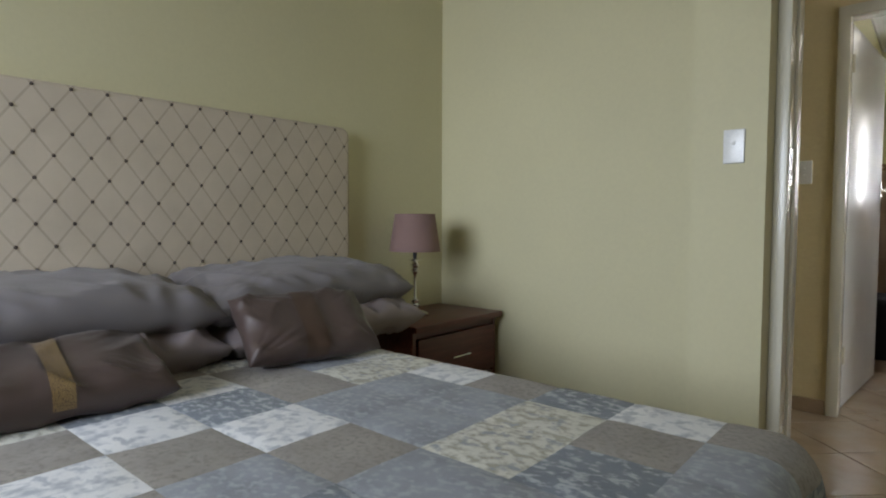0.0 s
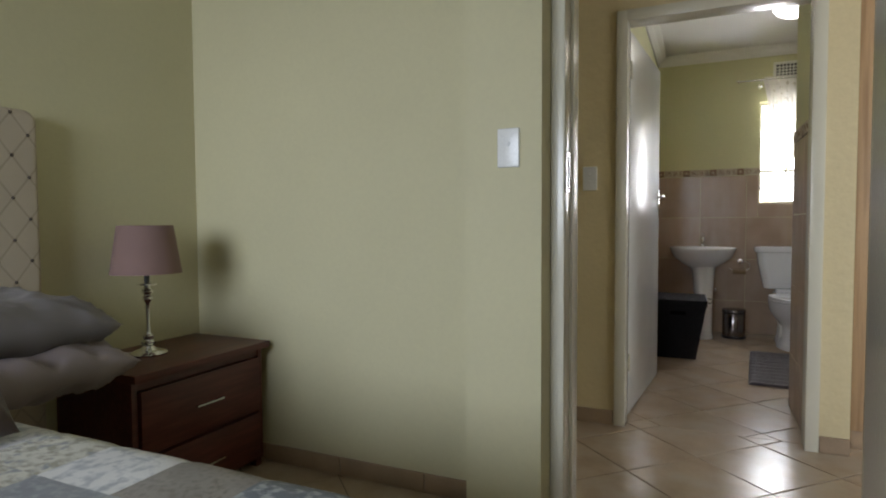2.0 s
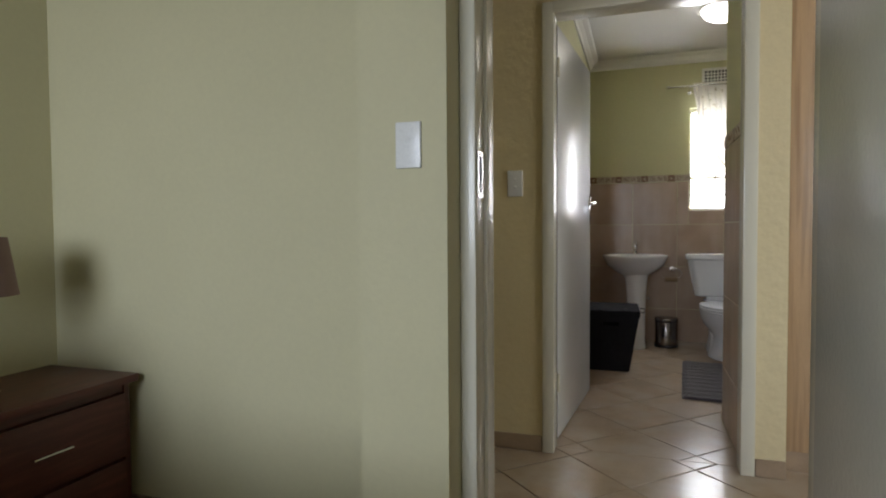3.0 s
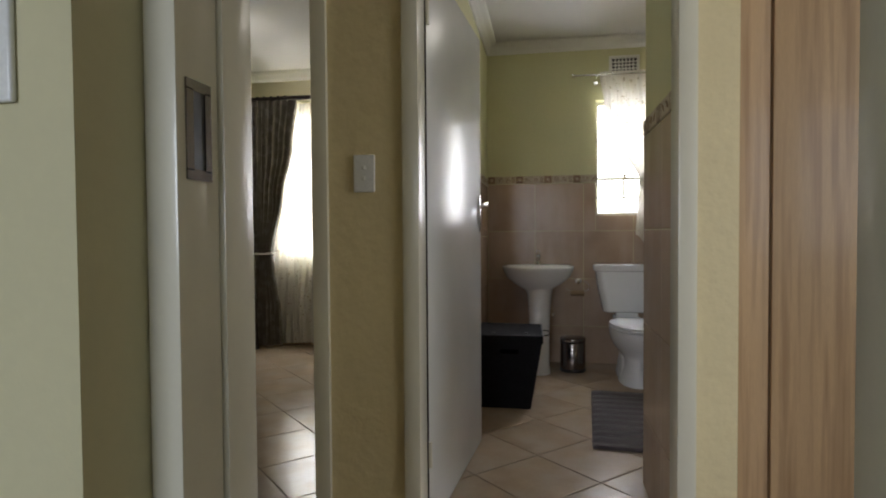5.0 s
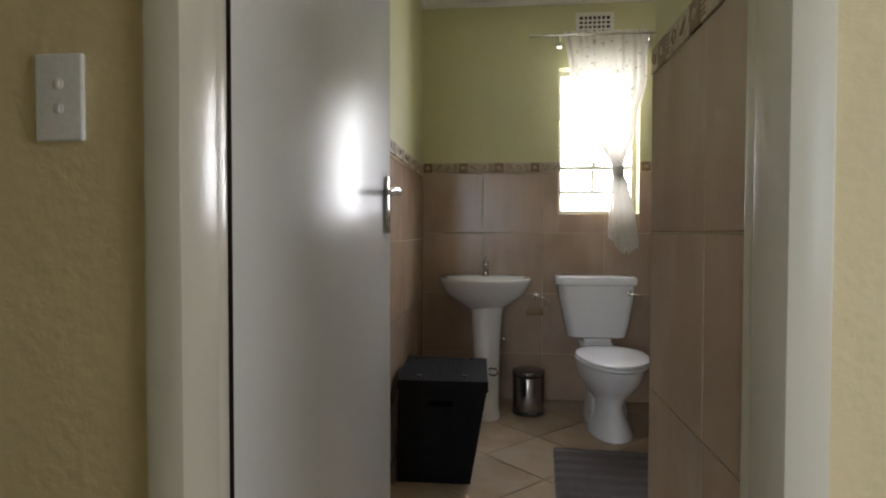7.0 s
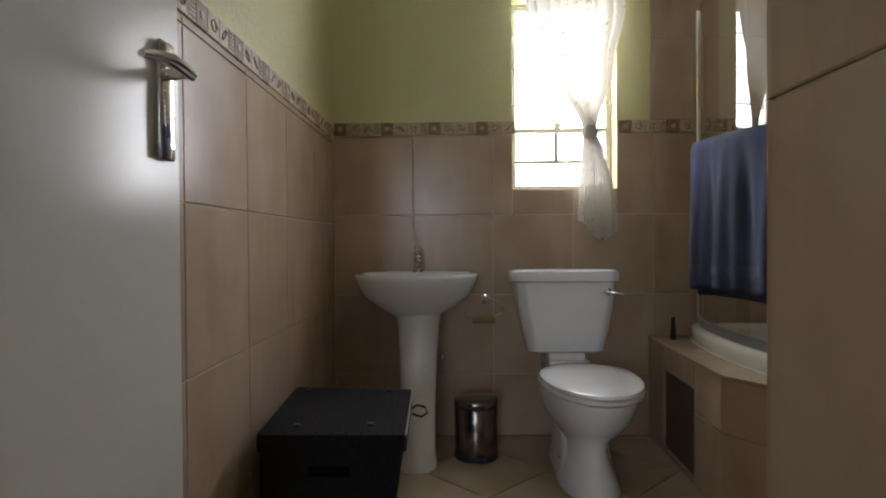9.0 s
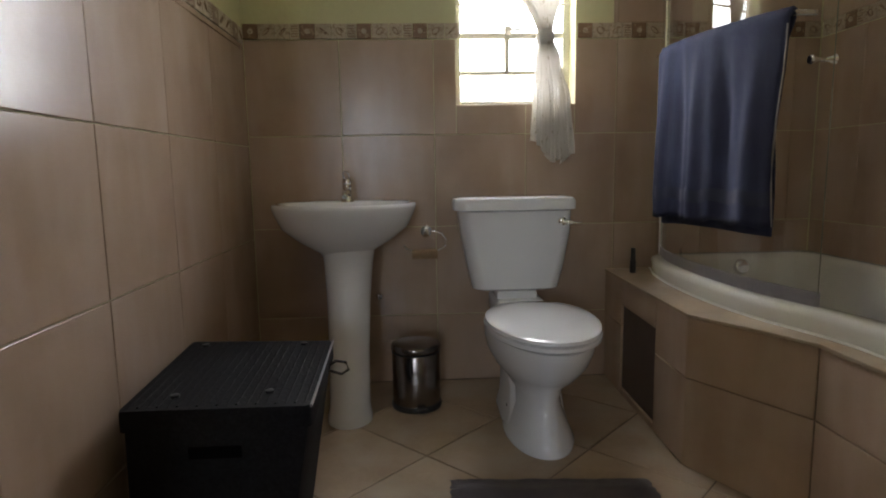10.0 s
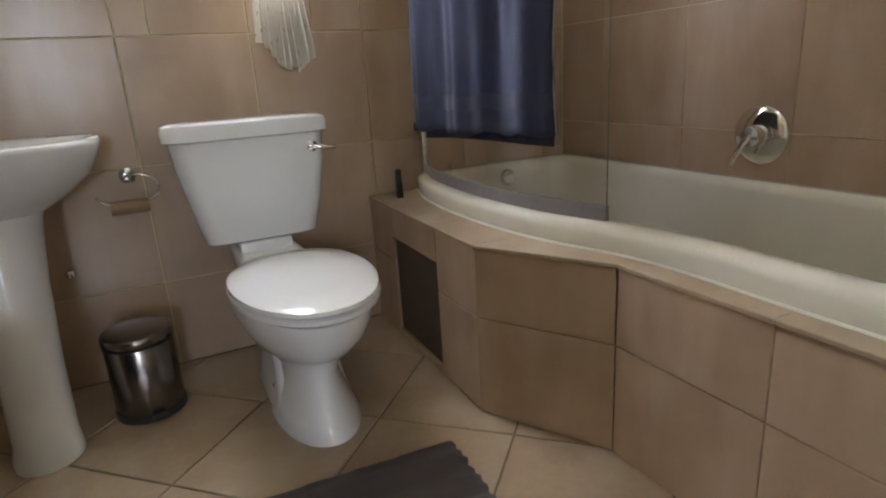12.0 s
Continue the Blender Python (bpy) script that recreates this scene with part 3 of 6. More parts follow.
# ---- skirting ----
def skirting(name, x0, y0, x1, y1, nx, ny, h=0.075):
    """Cut floor tiles set on edge along a wall, each about 0.39 m long."""
    length = math.hypot(x1 - x0, y1 - y0)
    ux, uy = (x1 - x0) / length, (y1 - y0) / length
    base = structure(name, box_bm(min(x0, x1, x0 + nx * 0.003, x1 + nx * 0.003), min(y0, y1, y0 + ny * 0.003, y1 + ny * 0.003), 0.0, max(x0, x1, x0 + nx * 0.003, x1 + nx * 0.003), max(y0, y1, y0 + ny * 0.003, y1 + ny * 0.003), h - 0.004), GROUT_PALE, "low brown tile skirting")
    a = 0.0
    while a < length - 0.01:
        b = min(a + 0.388, length)
        pts = [(x0 + ux * (a + 0.0015) + nx * 0.002, y0 + uy * (a + 0.0015) + ny * 0.002), (x0 + ux * (b - 0.0015) + nx * 0.012, y0 + uy * (b - 0.0015) + ny * 0.012)]
        part("skirting_tile", box_bm(pts[0][0], pts[0][1], 0.001, pts[1][0], pts[1][1], h, bevel=0.002, segments=1), SKIRT, base, soft=False)
        a = b + 0.001


skirting("baseboard_bedroom_north", -1.69, 2.71, -0.262, 2.71, 0, -1)
skirting("baseboard_bedroom_west", -1.69, 1.98, -1.69, 2.70, 1, 0)
skirting("baseboard_bedroom_pier", -0.262, 2.49, -0.009, 2.49, 0, -1)
skirting("baseboard_hall", -0.213, 3.77, 0.033, 3.77, 0, -1)
skirting("baseboard_hall_east", 0.931, 3.77, 1.047, 3.77, 0, -1)
skirting("baseboard_second_bedroom_north", -2.875, BACK2, -0.10, BACK2, 0, -1)
skirting("baseboard_second_bedroom_west", -2.875, 3.90, -2.875, BACK2, 1, 0)

# ---- hall cupboard ----
cup = thing("hall_cupboard", Matrix.Translation((1.047, 3.86, 0)), "built-in pale pine cupboard with a grained door, in the hall", "cupboard")
part("carcass", box_bm(0.002, 0.03, 0.0, 1.30, 0.48, 2.3), PINE, cup)
part("plinth", box_bm(0.002, 0.010, 0.0, 1.30, 0.029, 0.085, bevel=0.002), SKIRT, cup, "brown plinth")
part("stile", box_bm(0.003, 0.0, 0.087, 0.112, 0.029, 2.3, bevel=0.002), PINE, cup)
part("stile", box_bm(1.19, 0.0, 0.087, 1.30, 0.029, 2.3, bevel=0.002), PINE, cup)
for xa, xb in ((0.124, 0.645), (0.651, 1.18)):
    part("door", box_bm(xa, 0.004, 0.095, xb, 0.026, 2.29, bevel=0.003), PINE, cup)


# ---- bedroom: bed, bedding ----
BED_TOP = 0.565
bed = thing("bed", Matrix.Translation((0, 0, 0)), "double bed with a tall cream trellis upholstered headboard", "bed")
part("base", box_bm(-1.60, -0.19, 0.10, 0.20, 1.57, 0.30, bevel=0.02), BEDSKIRT, bed)
part("mattress", box_bm(-1.60, -0.20, 0.30, 0.22, 1.575, BED_TOP - 0.015, bevel=0.05, segments=4), PILLOW_MAUVE, bed)
for lx in (-1.5, 0.1):
    for ly in (-0.1, 1.47):
        part("leg", lathe([(0.025, 0.0), (0.03, 0.1)], 12, (lx, ly)), BLACKWOOD, bed)
HB0, HB1 = -0.55, 1.975
hb = box_bm(-1.688, HB0, 0.02, -1.622, HB1, 1.425)
bmesh.ops.bevel(hb, geom=[e for e in hb.edges if all(v.co.z > 1.4 for v in e.verts) and abs(e.verts[0].co.x - e.verts[1].co.x) > 0.01], offset=0.04, segments=6, affect="EDGES", profile=0.5)
bmesh.ops.bevel(hb, geom=[e for e in hb.edges if all(v.co.x > -1.63 for v in e.verts)], offset=0.016, segments=4, affect="EDGES", profile=0.6)
headboard = part("headboard", hb, TRELLIS, bed, "cream headboard cloth with a brown trellis and buttons")
bm = merge(lathe([(0.006, 0), (0.006, 0.002), (0.004, 0.004), (0, 0.005)], 8))
bm.transform(Matrix.Rotation(math.pi / 2, 4, "Y"))
button_mesh = bpy.data.meshes.new("button")
bm.to_mesh(button_mesh)
bm.free()
button_mesh.materials.append(BUTTON)
for r in range(0, 15):
    z = 1.41 - 0.07 * r
    if z < 0.5:
        break
    for c in range(-17, 9):
        y = 1.159 + 0.1045 * (c + (0.5 if r % 2 else 0))
        if HB0 + 0.01 < y < HB1 - 0.005:
            ob = new("button", button_mesh)
            ob.location = (-1.622, y, z)
            ob.parent = headboard


def draped(x0, x1, y0, y1, top, flat, cell, drop, seed, radius=0.05):
    """A cloth laid over a block: flat over the top, bent over the edges, hanging down; flat gives its own extent before bending."""
    u0, u1, v0, v1 = flat
    nu, nv = int(round((u1 - u0) / cell)), int(round((v1 - v0) / cell))
    bm = bmesh.new()
    rows = []
    for i in range(nu + 1):
        row = []
        for j in range(nv + 1):
            u, v = u0 + (u1 - u0) * i / nu, v0 + (v1 - v0) * j / nv
            ex = u - x1 if u > x1 else (u - x0 if u < x0 else 0.0)
            ey = v - y1 if v > y1 else (v - y0 if v < y0 else 0.0)
            d = math.hypot(ex, ey)
            cx, cy = min(max(u, x0), x1), min(max(v, y0), y1)
            bend = min(d / radius, math.pi / 2)
            out, down = radius * math.sin(bend), radius * (1 - math.cos(bend)) + max(0.0, d - radius * math.pi / 2)
            wave = noise.noise(Vector((u * 3.1, v * 3.1, seed))) * 0.006 + noise.noise(Vector((u * 9, v * 9, seed + 5))) * 0.0025
            if d > 1e-6:
                hang = min(down / 0.15, 1.0)
                fold = hang * 0.014 * math.sin((u - v) * 22 + seed + 2.5 * noise.noise(Vector((u * 2, v * 2, seed))))
                px, py = cx + ex / d * (out + fold), cy + ey / d * (out + fold)
            else:
                px, py = cx, cy
            row.append(bm.verts.new((px, py, max(top - down + wave * (1 if d < 1e-6 else 0.4), drop))))
        rows.append(row)
    faces = []
    for i in range(nu):
        for j in range(nv):
            f = bm.faces.new((rows[i][j], rows[i + 1][j], rows[i + 1][j + 1], rows[i][j + 1]))
            faces.append((f, u0 + (u1 - u0) * (i + 0.5) / nu, v0 + (v1 - v0) * (j + 0.5) / nv))
    return bm, faces


# patchwork bedspread: squares of 0.2 m
bm, faces = draped(-1.30, 0.215, -0.17, 1.525, BED_TOP + 0.008, (-1.2, 0.66, -0.58, 1.95), 0.0255, 0.2, 3.0, 0.085)
PATCHES = {"w": 0, "c": 1, "t": 2, "b": 3, "s": 4}
GRID = {-3: "tsbtwbts", -2: "wtbwtsbt", -1: "btswtcst", 0: "stcwtbtw", 1: "wttwsccs", 2: "bswttbtw", 3: "tbtsbtbt", 4: "sbwtbcst", 5: "tbsbttbw", 6: "wstbbsct", 7: "tbwstbts"}
squares = {}
for f, u, v in faces:
    i = math.floor((u + 1.10) / 0.2025)
    j = math.floor((v - 0.80) / 0.2) + 4
    known = {(1, 4): 4, (2, 4): 0, (3, 4): 2, (4, 4): 3, (1, 3): 0, (2, 3): 2, (3, 3): 3, (1, 5): 2, (1, 6): 1, (1, 7): 1, (2, 5): 3, (3, 5): 3, (2, 6): 3, (3, 6): 3, (2, 7): 0, (3, 7): 2, (4, 5): 1, (4, 6): 1, (4, 7): 4, (5, 7): 0, (5, 6): 2, (5, 5): 4, (5, 4): 3, (0, 5): 2, (0, 4): 0, (0, 6): 3, (6, 6): 3, (6, 7): 2, (4, 3): 4, (0, 3): 4, (6, 5): 3}
    kind = known.get((i, j), PATCHES[GRID.get(max(-3, min(7, i)), "tbstwbts")[max(0, min(7, j))]])
    squares.setdefault((i, j, kind), []).append(f)
bm.verts.index_update()
for vtx in bm.verts:
    gu, gv = (vtx.co.x + 1.10) / 0.2025, (vtx.co.y - 0.80) / 0.2
    seam = min(abs(gu - round(gu)), abs(gv - round(gv)))
    vtx.co.z += 0.0035 * (min(seam / 0.12, 1.0) - 1.0)
spread = thing("bedspread", Matrix.Translation((0, 0, 0)), "patchwork quilted bedspread in grey, taupe, blue and white prints", "bedspread")
bm.normal_update()
CLOTHS = (QUILT_WHITE, QUILT_CREAM, QUILT_TAUPE, QUILT_BLUE, QUILT_SLATE)
PATCH_LABELS = ("white printed patch", "cream printed patch", "plain taupe patch", "mottled grey-blue patch", "slate printed patch")
for (i, j, kind), group in squares.items():
    piece = bmesh.new()
    made = {}
    for f in group:
        for v in f.verts:
            if v.index not in made:
                made[v.index] = piece.verts.new(v.co)
        piece.faces.new([made[v.index] for v in f.verts])
    smooth(part("patch", piece, CLOTHS[kind], spread, PATCH_LABELS[kind]), 80)
for v in bm.verts:
    v.co -= v.normal * 0.004
backing = smooth(part("backing", bm, QUILT_TAUPE, spread, "plain taupe quilt backing"), 80)
solid = backing.modifiers.new("thickness", "SOLIDIFY")
solid.thickness, solid.offset = 0.008, -1


def pillow_bm(w, d, t, seed, corner=0.16, wrinkle=0.012, n=60):
    """A stuffed cushion: w by d by t, with drawn-out corners and creases towards them."""
    bm = bmesh.new()
    sides = []
    for sgn in (1, -1):
        rows = []
        for i in range(n + 1):
            row = []
            for j in range(n + 1):
                a, b = i / n * 2 - 1, j / n * 2 - 1
                pinch_a, pinch_b = 1 - corner * 0.5 * (1 - b * b) * a * a * 0.55, 1 - corner * 0.5 * (1 - a * a) * b * b * 0.55
                x, y = a * w / 2 * pinch_a, b * d / 2 * pinch_b
                full = max(0.0, (1 - a ** 4)) ** 0.55 * max(0.0, (1 - b ** 6)) ** 0.5
                z = sgn * t / 2 * full
                crease = noise.noise(Vector((x * 6 + seed, y * 14, sgn))) + 0.5 * noise.noise(Vector((x * 16, y * 9 + seed, sgn)))
                crease += 0.9 - 2.2 * abs(noise.noise(Vector((x * 5 + y * 4 * b + seed, y * 9 - x * 6 * a, sgn + seed)))) ** 0.7
                z += sgn * wrinkle * crease * min(1.0, full * 1.6) * (0.35 + max(abs(a), abs(b)) ** 2)
                pull = Vector((math.atan2(y - math.copysign(d / 2, b), x - math.copysign(w / 2, a)) * 5, math.hypot(abs(a) - 1, abs(b) - 1) * 1.6, seed * 3 + sgn))
                z += sgn * wrinkle * 0.75 * (0.45 - 1.9 * abs(noise.noise(pull))) * min(1.0, full * 2.2) * max(0.0, 1.15 - math.hypot(abs(a) - 1, abs(b) - 1))
                row.append(bm.verts.new((x, y, z)))
            rows.append(row)
        for i in range(n):
            for j in range(n):
                q = (rows[i][j], rows[i + 1][j], rows[i + 1][j + 1], rows[i][j + 1])
                bm.faces.new(q if sgn > 0 else q[::-1])
        sides.append(rows)
    bmesh.ops.remove_doubles(bm, verts=bm.verts[:], dist=0.0008)
    return bm


def sagged(bm, amount, axis_scale):
    for v in bm.verts:
        v.co.z -= amount * (v.co.y / axis_scale) ** 2
    return bm


def pillow(name, m, size, mat, seed, label, wrinkle=0.012, group="bed pillows", sag=0.0):
    bm = pillow_bm(*size, seed, wrinkle=wrinkle)
    if sag:
        sagged(bm, sag, size[1] / 2)
    ob = smooth(part(name, bm, mat, None), 80)
    ob.matrix_world = m
    return tagged(ob, label, "pillow" if name == "pillow" else "cushion", group)


pillow("pillow", pose(-1.37, 1.535, 0.632, 0, 3, 0), (0.48, 0.86, 0.14), PILLOW_MAUVE, 1.0, "mauve-grey cotton pillow lying on the bedspread", 0.018)
pillow("pillow", pose(-1.37, 0.68, 0.632, 0, 3, 0), (0.48, 0.86, 0.14), PILLOW_MAUVE, 9.0, "mauve-grey cotton pillow lying on the bedspread", 0.018)
pillow("pillow", pose(-1.40, 1.50, 0.765, 1, 5, 1), (0.46, 0.88, 0.16), PILLOW_GREY, 4.0, "grey satin pillow lying on another pillow", 0.013, sag=0.022)
pillow("pillow", pose(-1.40, 0.66, 0.765, -1, 5, -1), (0.48, 0.90, 0.17), PILLOW_GREY, 14.0, "grey satin pillow lying on another pillow", 0.013, sag=0.022)


def cushion(m, size, seed, band, band_mat, label):
    c = thing("cushion", m, label, "cushion", "scatter cushions")
    cover = part("cover", pillow_bm(*size, seed, wrinkle=0.010), CUSHION_BROWN, c)
    smooth(cover, 80)
    strip = pillow_bm(size[0] * 1.004, size[1], size[2] * 1.03 + 0.004, seed, wrinkle=0.010)
    cut = [f for f in strip.faces if not (band[0] < f.calc_center_median().y < band[1]) or f.calc_center_median().z < 0]
    bmesh.ops.delete(strip, geom=cut, context="FACES")
    smooth(part("band", strip, band_mat, c, "sewn-on decorative band"), 80)


cushion(pose(-1.02, 1.285, 0.680, 0, 40, -13), (0.255, 0.42, 0.11), 2.0, (-0.045, 0.03), RUST, "brown satin cushion with a rust ribbon leaning on the pillows")
cushion(pose(-1.045, 0.585, 0.648, 0, 17, -4), (0.29, 0.52, 0.11), 7.0, (0.004, 0.046), GOLD, "brown satin cushion with a gold sequin band leaning on the pillows")

# ---- bedroom: nightstand and lamp ----
ns = thing("nightstand", Matrix.Translation((-1.685, 2.03, 0)), "dark mahogany nightstand with two drawers and slim handles", "nightstand")
part("carcass", merge(box_bm(0.005, 0.012, 0.03, 0.40, 0.035, 0.512, bevel=0.002), box_bm(0.005, 0.615, 0.03, 0.40, 0.638, 0.512, bevel=0.002), box_bm(0.005, 0.034, 0.03, 0.39, 0.616, 0.05), box_bm(0.005, 0.034, 0.05, 0.02, 0.616, 0.512)), DARKWOOD, ns)
part("top", box_bm(0.0, 0.0, 0.512, 0.435, 0.65, 0.54, bevel=0.004), DARKWOOD, ns)
for za, zb in ((0.045, 0.236), (0.248, 0.474)):
    dr = part("drawer", box_bm(0.05, 0.040, za, 0.412, 0.610, zb, bevel=0.004), DARKWOOD, ns)
    zc = zb - 0.112
    part("handle", merge(box_bm(0.424, 0.262, zc - 0.0035, 0.431, 0.392, zc + 0.0035, bevel=0.002), box_bm(0.410, 0.262, zc - 0.003, 0.426, 0.270, zc + 0.003), box_bm(0.410, 0.380, zc - 0.003, 0.426, 0.388, zc + 0.003)), CHROME, dr, "slim brushed metal bar handle")
part("rail", box_bm(0.05, 0.036, 0.477, 0.395, 0.614, 0.511), DARKWOOD, ns)
for fx in (0.03, 0.36):
    for fy in (0.03, 0.60):
        part("foot", box_bm(fx, fy, 0.0, fx + 0.035, fy + 0.03, 0.031), DARKWOOD, ns)

lamp = thing("table_lamp", Matrix.Translation((-1.50, 2.285, 0.54)), "table lamp with a mauve-brown shade and a turned chrome stem", "table lamp")
part("base", lathe([(0, 0), (0.066, 0), (0.068, 0.006), (0.06, 0.012), (0.045, 0.018), (0.024, 0.026), (0.018, 0.034), (0.024, 0.042), (0.026, 0.050), (0.016, 0.058), (0.020, 0.066), (0.020, 0.074), (0.010, 0.082), (0.008, 0.09)], 32), CHROME, lamp, "round stepped chrome foot")
part("stem", lathe([(0.008, 0.088), (0.0065, 0.12), (0.0075, 0.16), (0.009, 0.20), (0.014, 0.206), (0.019, 0.214), (0.019, 0.222), (0.012, 0.230), (0.020, 0.240), (0.021, 0.248), (0.013, 0.256), (0.010, 0.266), (0.036, 0.270), (0.036, 0.2735), (0.009, 0.276), (0, 0.278)], 24), CHROME, lamp)
part("socket", lathe([(0.009, 0.278), (0.0105, 0.31), (0.014, 0.312), (0.014, 0.37), (0.010, 0.372), (0, 0.372)], 16), BLACKPLASTIC, lamp)
shade = part("shade", lathe([(0.126, 0.314), (0.0985, 0.497), (0.0965, 0.497), (0.124, 0.314)], 48), SHADE, lamp)
part("spider", merge(*[tube([(0, 0, 0.37), (0.0975 * math.cos(a), 0.0975 * math.sin(a), 0.49)], 0.0015, 6) for a in (0.3, 2.4, 4.5)]), STEEL, lamp)
cable_pts = [(-1.56, 2.29, 0.5435)] + [(-1.585 + 0.035 * math.cos(a), 2.20 + 0.05 * math.sin(a), 0.5435 + 0.003 * (k % 2)) for k, a in enumerate([1.5 + 0.5 * i for i in range(22)])] + [(-1.62, 2.13, 0.5435), (-1.66, 2.08, 0.5435)]
tagged(part("lamp_cable", tube(cable_pts, 0.003, 6), SWITCHPLASTIC), "coiled white lamp cable lying on the nightstand", "cable")

# ---- bathroom: wall tiling ----
PITCH = 0.388
ROWS_Z = [-0.088 + PITCH * k for k in range(5)]      # courses end at 1.464


def wall_tiles(wall, origin, along, normal, a0, a1, start, top, holes=(), z_from=0.0, name="tile", low=-0.088):
    """Square tiles with open joints on a wall; origin: a point of the wall's face, along and normal: unit vectors, start: a joint."""
    gap = 0.003
    k0 = math.floor((a0 - start) / PITCH)
    shared = {}
    rows = [low + PITCH * k for k in range(8)]
    for zi, zb in enumerate(rows):
        zt = min(zb + PITCH, top)
        if zb >= 1.46 and top > 1.6:
            zb, zt = zb + 0.064, min(zb + PITCH + 0.064, top)
        zb = max(zb, z_from)
        if zt - zb < 0.02:
            continue
        for k in range(k0, k0 + 20):
            s0, s1 = max(start + PITCH * k, a0), min(start + PITCH * (k + 1), a1)
            if s1 - s0 < 0.012:
                continue
            cells = [(s0, s1, zb, zt)]
            for h0, h1, lo, hi in holes:
                split = []
                for c0, c1, d0, d1 in cells:
                    if c1 <= h0 or c0 >= h1 or d1 <= lo or d0 >= hi:
                        split.append((c0, c1, d0, d1))
                        continue
                    if c0 < h0:
                        split.append((c0, h0, d0, d1))
                    if c1 > h1:
                        split.append((h1, c1, d0, d1))
                    m0, m1 = max(c0, h0), min(c1, h1)
                    if d0 < lo:
                        split.append((m0, m1, d0, lo))
                    if d1 > hi:
                        split.append((m0, m1, hi, d1))
                cells = split
            for c0, c1, d0, d1 in cells:
                w, h = c1 - c0 - gap, d1 - d0 - gap
                if w < 0.008 or h < 0.008:
                    continue
                key = (round(w, 4), round(h, 4))
                if key not in shared:
                    bm = prism([(-w / 2, -h / 2), (w / 2, -h / 2), (w / 2, h / 2), (-w / 2, h / 2)], 0.0, 0.008, 0.002)
                    me = bpy.data.meshes.new(name)
                    bm.to_mesh(me)
                    bm.free()
                    me.materials.append(TILE)
                    shared[key] = me
                ob = new(name, shared[key])
                ax, nz = Vector(along), Vector(normal)
                m = Matrix((ax, Vector((0, 0, 1)), nz)).transposed().to_4x4()
                m.translation = Vector(origin) + ax * ((c0 + c1) / 2) + Vector((0, 0, (d0 + d1) / 2)) + nz * -0.003
                ob.matrix_world = m
                ob.parent = wall


def border_tiles(wall, origin, along, normal, a0, a1, first=0.0, holes=(), height=1.497):
    """The narrow decorated course: a brown square, two cream pieces and a ribbed piece, over and over."""
    pattern = ((0.062, "square"), (0.070, "motif"), (0.058, "motif"), (0.040, "ribs"))
    ax, nz = Vector(along), Vector(normal)
    m = Matrix((ax, Vector((0, 0, 1)), nz)).transposed().to_4x4()
    a, k = a0 - first, 0
    while a < a1:
        w, kind = pattern[k % 4]
        b0, b1 = max(a, a0), min(a + w, a1)
        mid = (b0 + b1) / 2
        if b1 - b0 > 0.012 and not any(h0 < mid < h1 for h0, h1 in holes):
            half, c = (b1 - b0) / 2 - 0.001, Vector(origin) + ax * mid + Vector((0, 0, height))
            pieces = [prism([(-half, -0.030), (half, -0.030), (half, 0.030), (-half, 0.030)], 0, 0.009, 0.0015)]
            fig = []
            if kind == "square":
                fig = [moved(lathe([(0.011, 0.0088), (0.011, 0.0105), (0.006, 0.0115), (0, 0.0115)], 12), Matrix.Identity(4))]
            elif kind == "motif":
                fig = [tube([(half * 0.6 * math.cos(t * 0.9) * (1 - t * 0.06), 0.014 * math.sin(t * 0.9 + k), 0.0095) for t in range(9)], 0.0022, 5)]
            else:
                fig = [box_bm(-half * 0.7, y - 0.002, 0.0085, half * 0.7, y + 0.002, 0.0105) for y in (-0.02, -0.01, 0.0, 0.01, 0.02)]
            ob = part("border_tile", merge(*pieces), BORDER_BROWN if kind == "square" else BORDER_CREAM, wall, soft=False)
            mm = m.copy()
            mm.translation = c - nz * 0.001
            ob.matrix_world = mm
            orn = part("relief", merge(*fig), BORDER_CREAM if kind == "square" else BORDER_BROWN, ob, soft=False)
        a += w
        k += 1


def backing(name, x0, y0, z0, x1, y1, z1):
    structure(name, box_bm(x0, y0, z0, x1, y1, z1), GROUT_PALE, "pale grout bed of the wall tiles")
    return bpy.data.objects[name]


WIN = (0.885, 1.39, 1.195, 2.125)
wn_ = bpy.data.objects["wall_bathroom_north"]
ww_ = bpy.data.objects["wall_bathroom_west"]
ws_ = bpy.data.objects["wall_bathroom_stub"]
we_ = bpy.data.objects["wall_bathroom_east"]
wsouth_ = bpy.data.objects["wall_bathroom_south"]
F = BACK + 0.008
wall_tiles(wn_, (0, F, 0), (1, 0, 0), (0, -1, 0), 0.0172, 2.4525, 0.403, 1.464, [(WIN[0], WIN[1], WIN[2], 2.6)])
border_tiles(wn_, (0, F, 0), (1, 0, 0), (0, -1, 0), 0.0172, 2.4525, 0.0, [(WIN[0], WIN[1])])
gap_rows = structure("trim_shower_tiling", box_bm(1.552, F - 0.003, 1.528, 2.448, F, CEIL - 0.09), GROUT_PALE, "tiled shower wall above the border")
wall_tiles(gap_rows, (0, F - 0.002, 0), (1, 0, 0), (0, -1, 0), 1.552, 2.448, 0.403, CEIL - 0.09, z_from=1.528)
wall_tiles(ww_, (0.012, 0, 0), (0, 1, 0), (1, 0, 0), 3.915, F - 0.0055, 5.59, 1.444, low=-0.128)
border_tiles(ww_, (0.012, 0, 0), (0, 1, 0), (1, 0, 0), 3.915, F - 0.0055, 0.03, height=1.477)
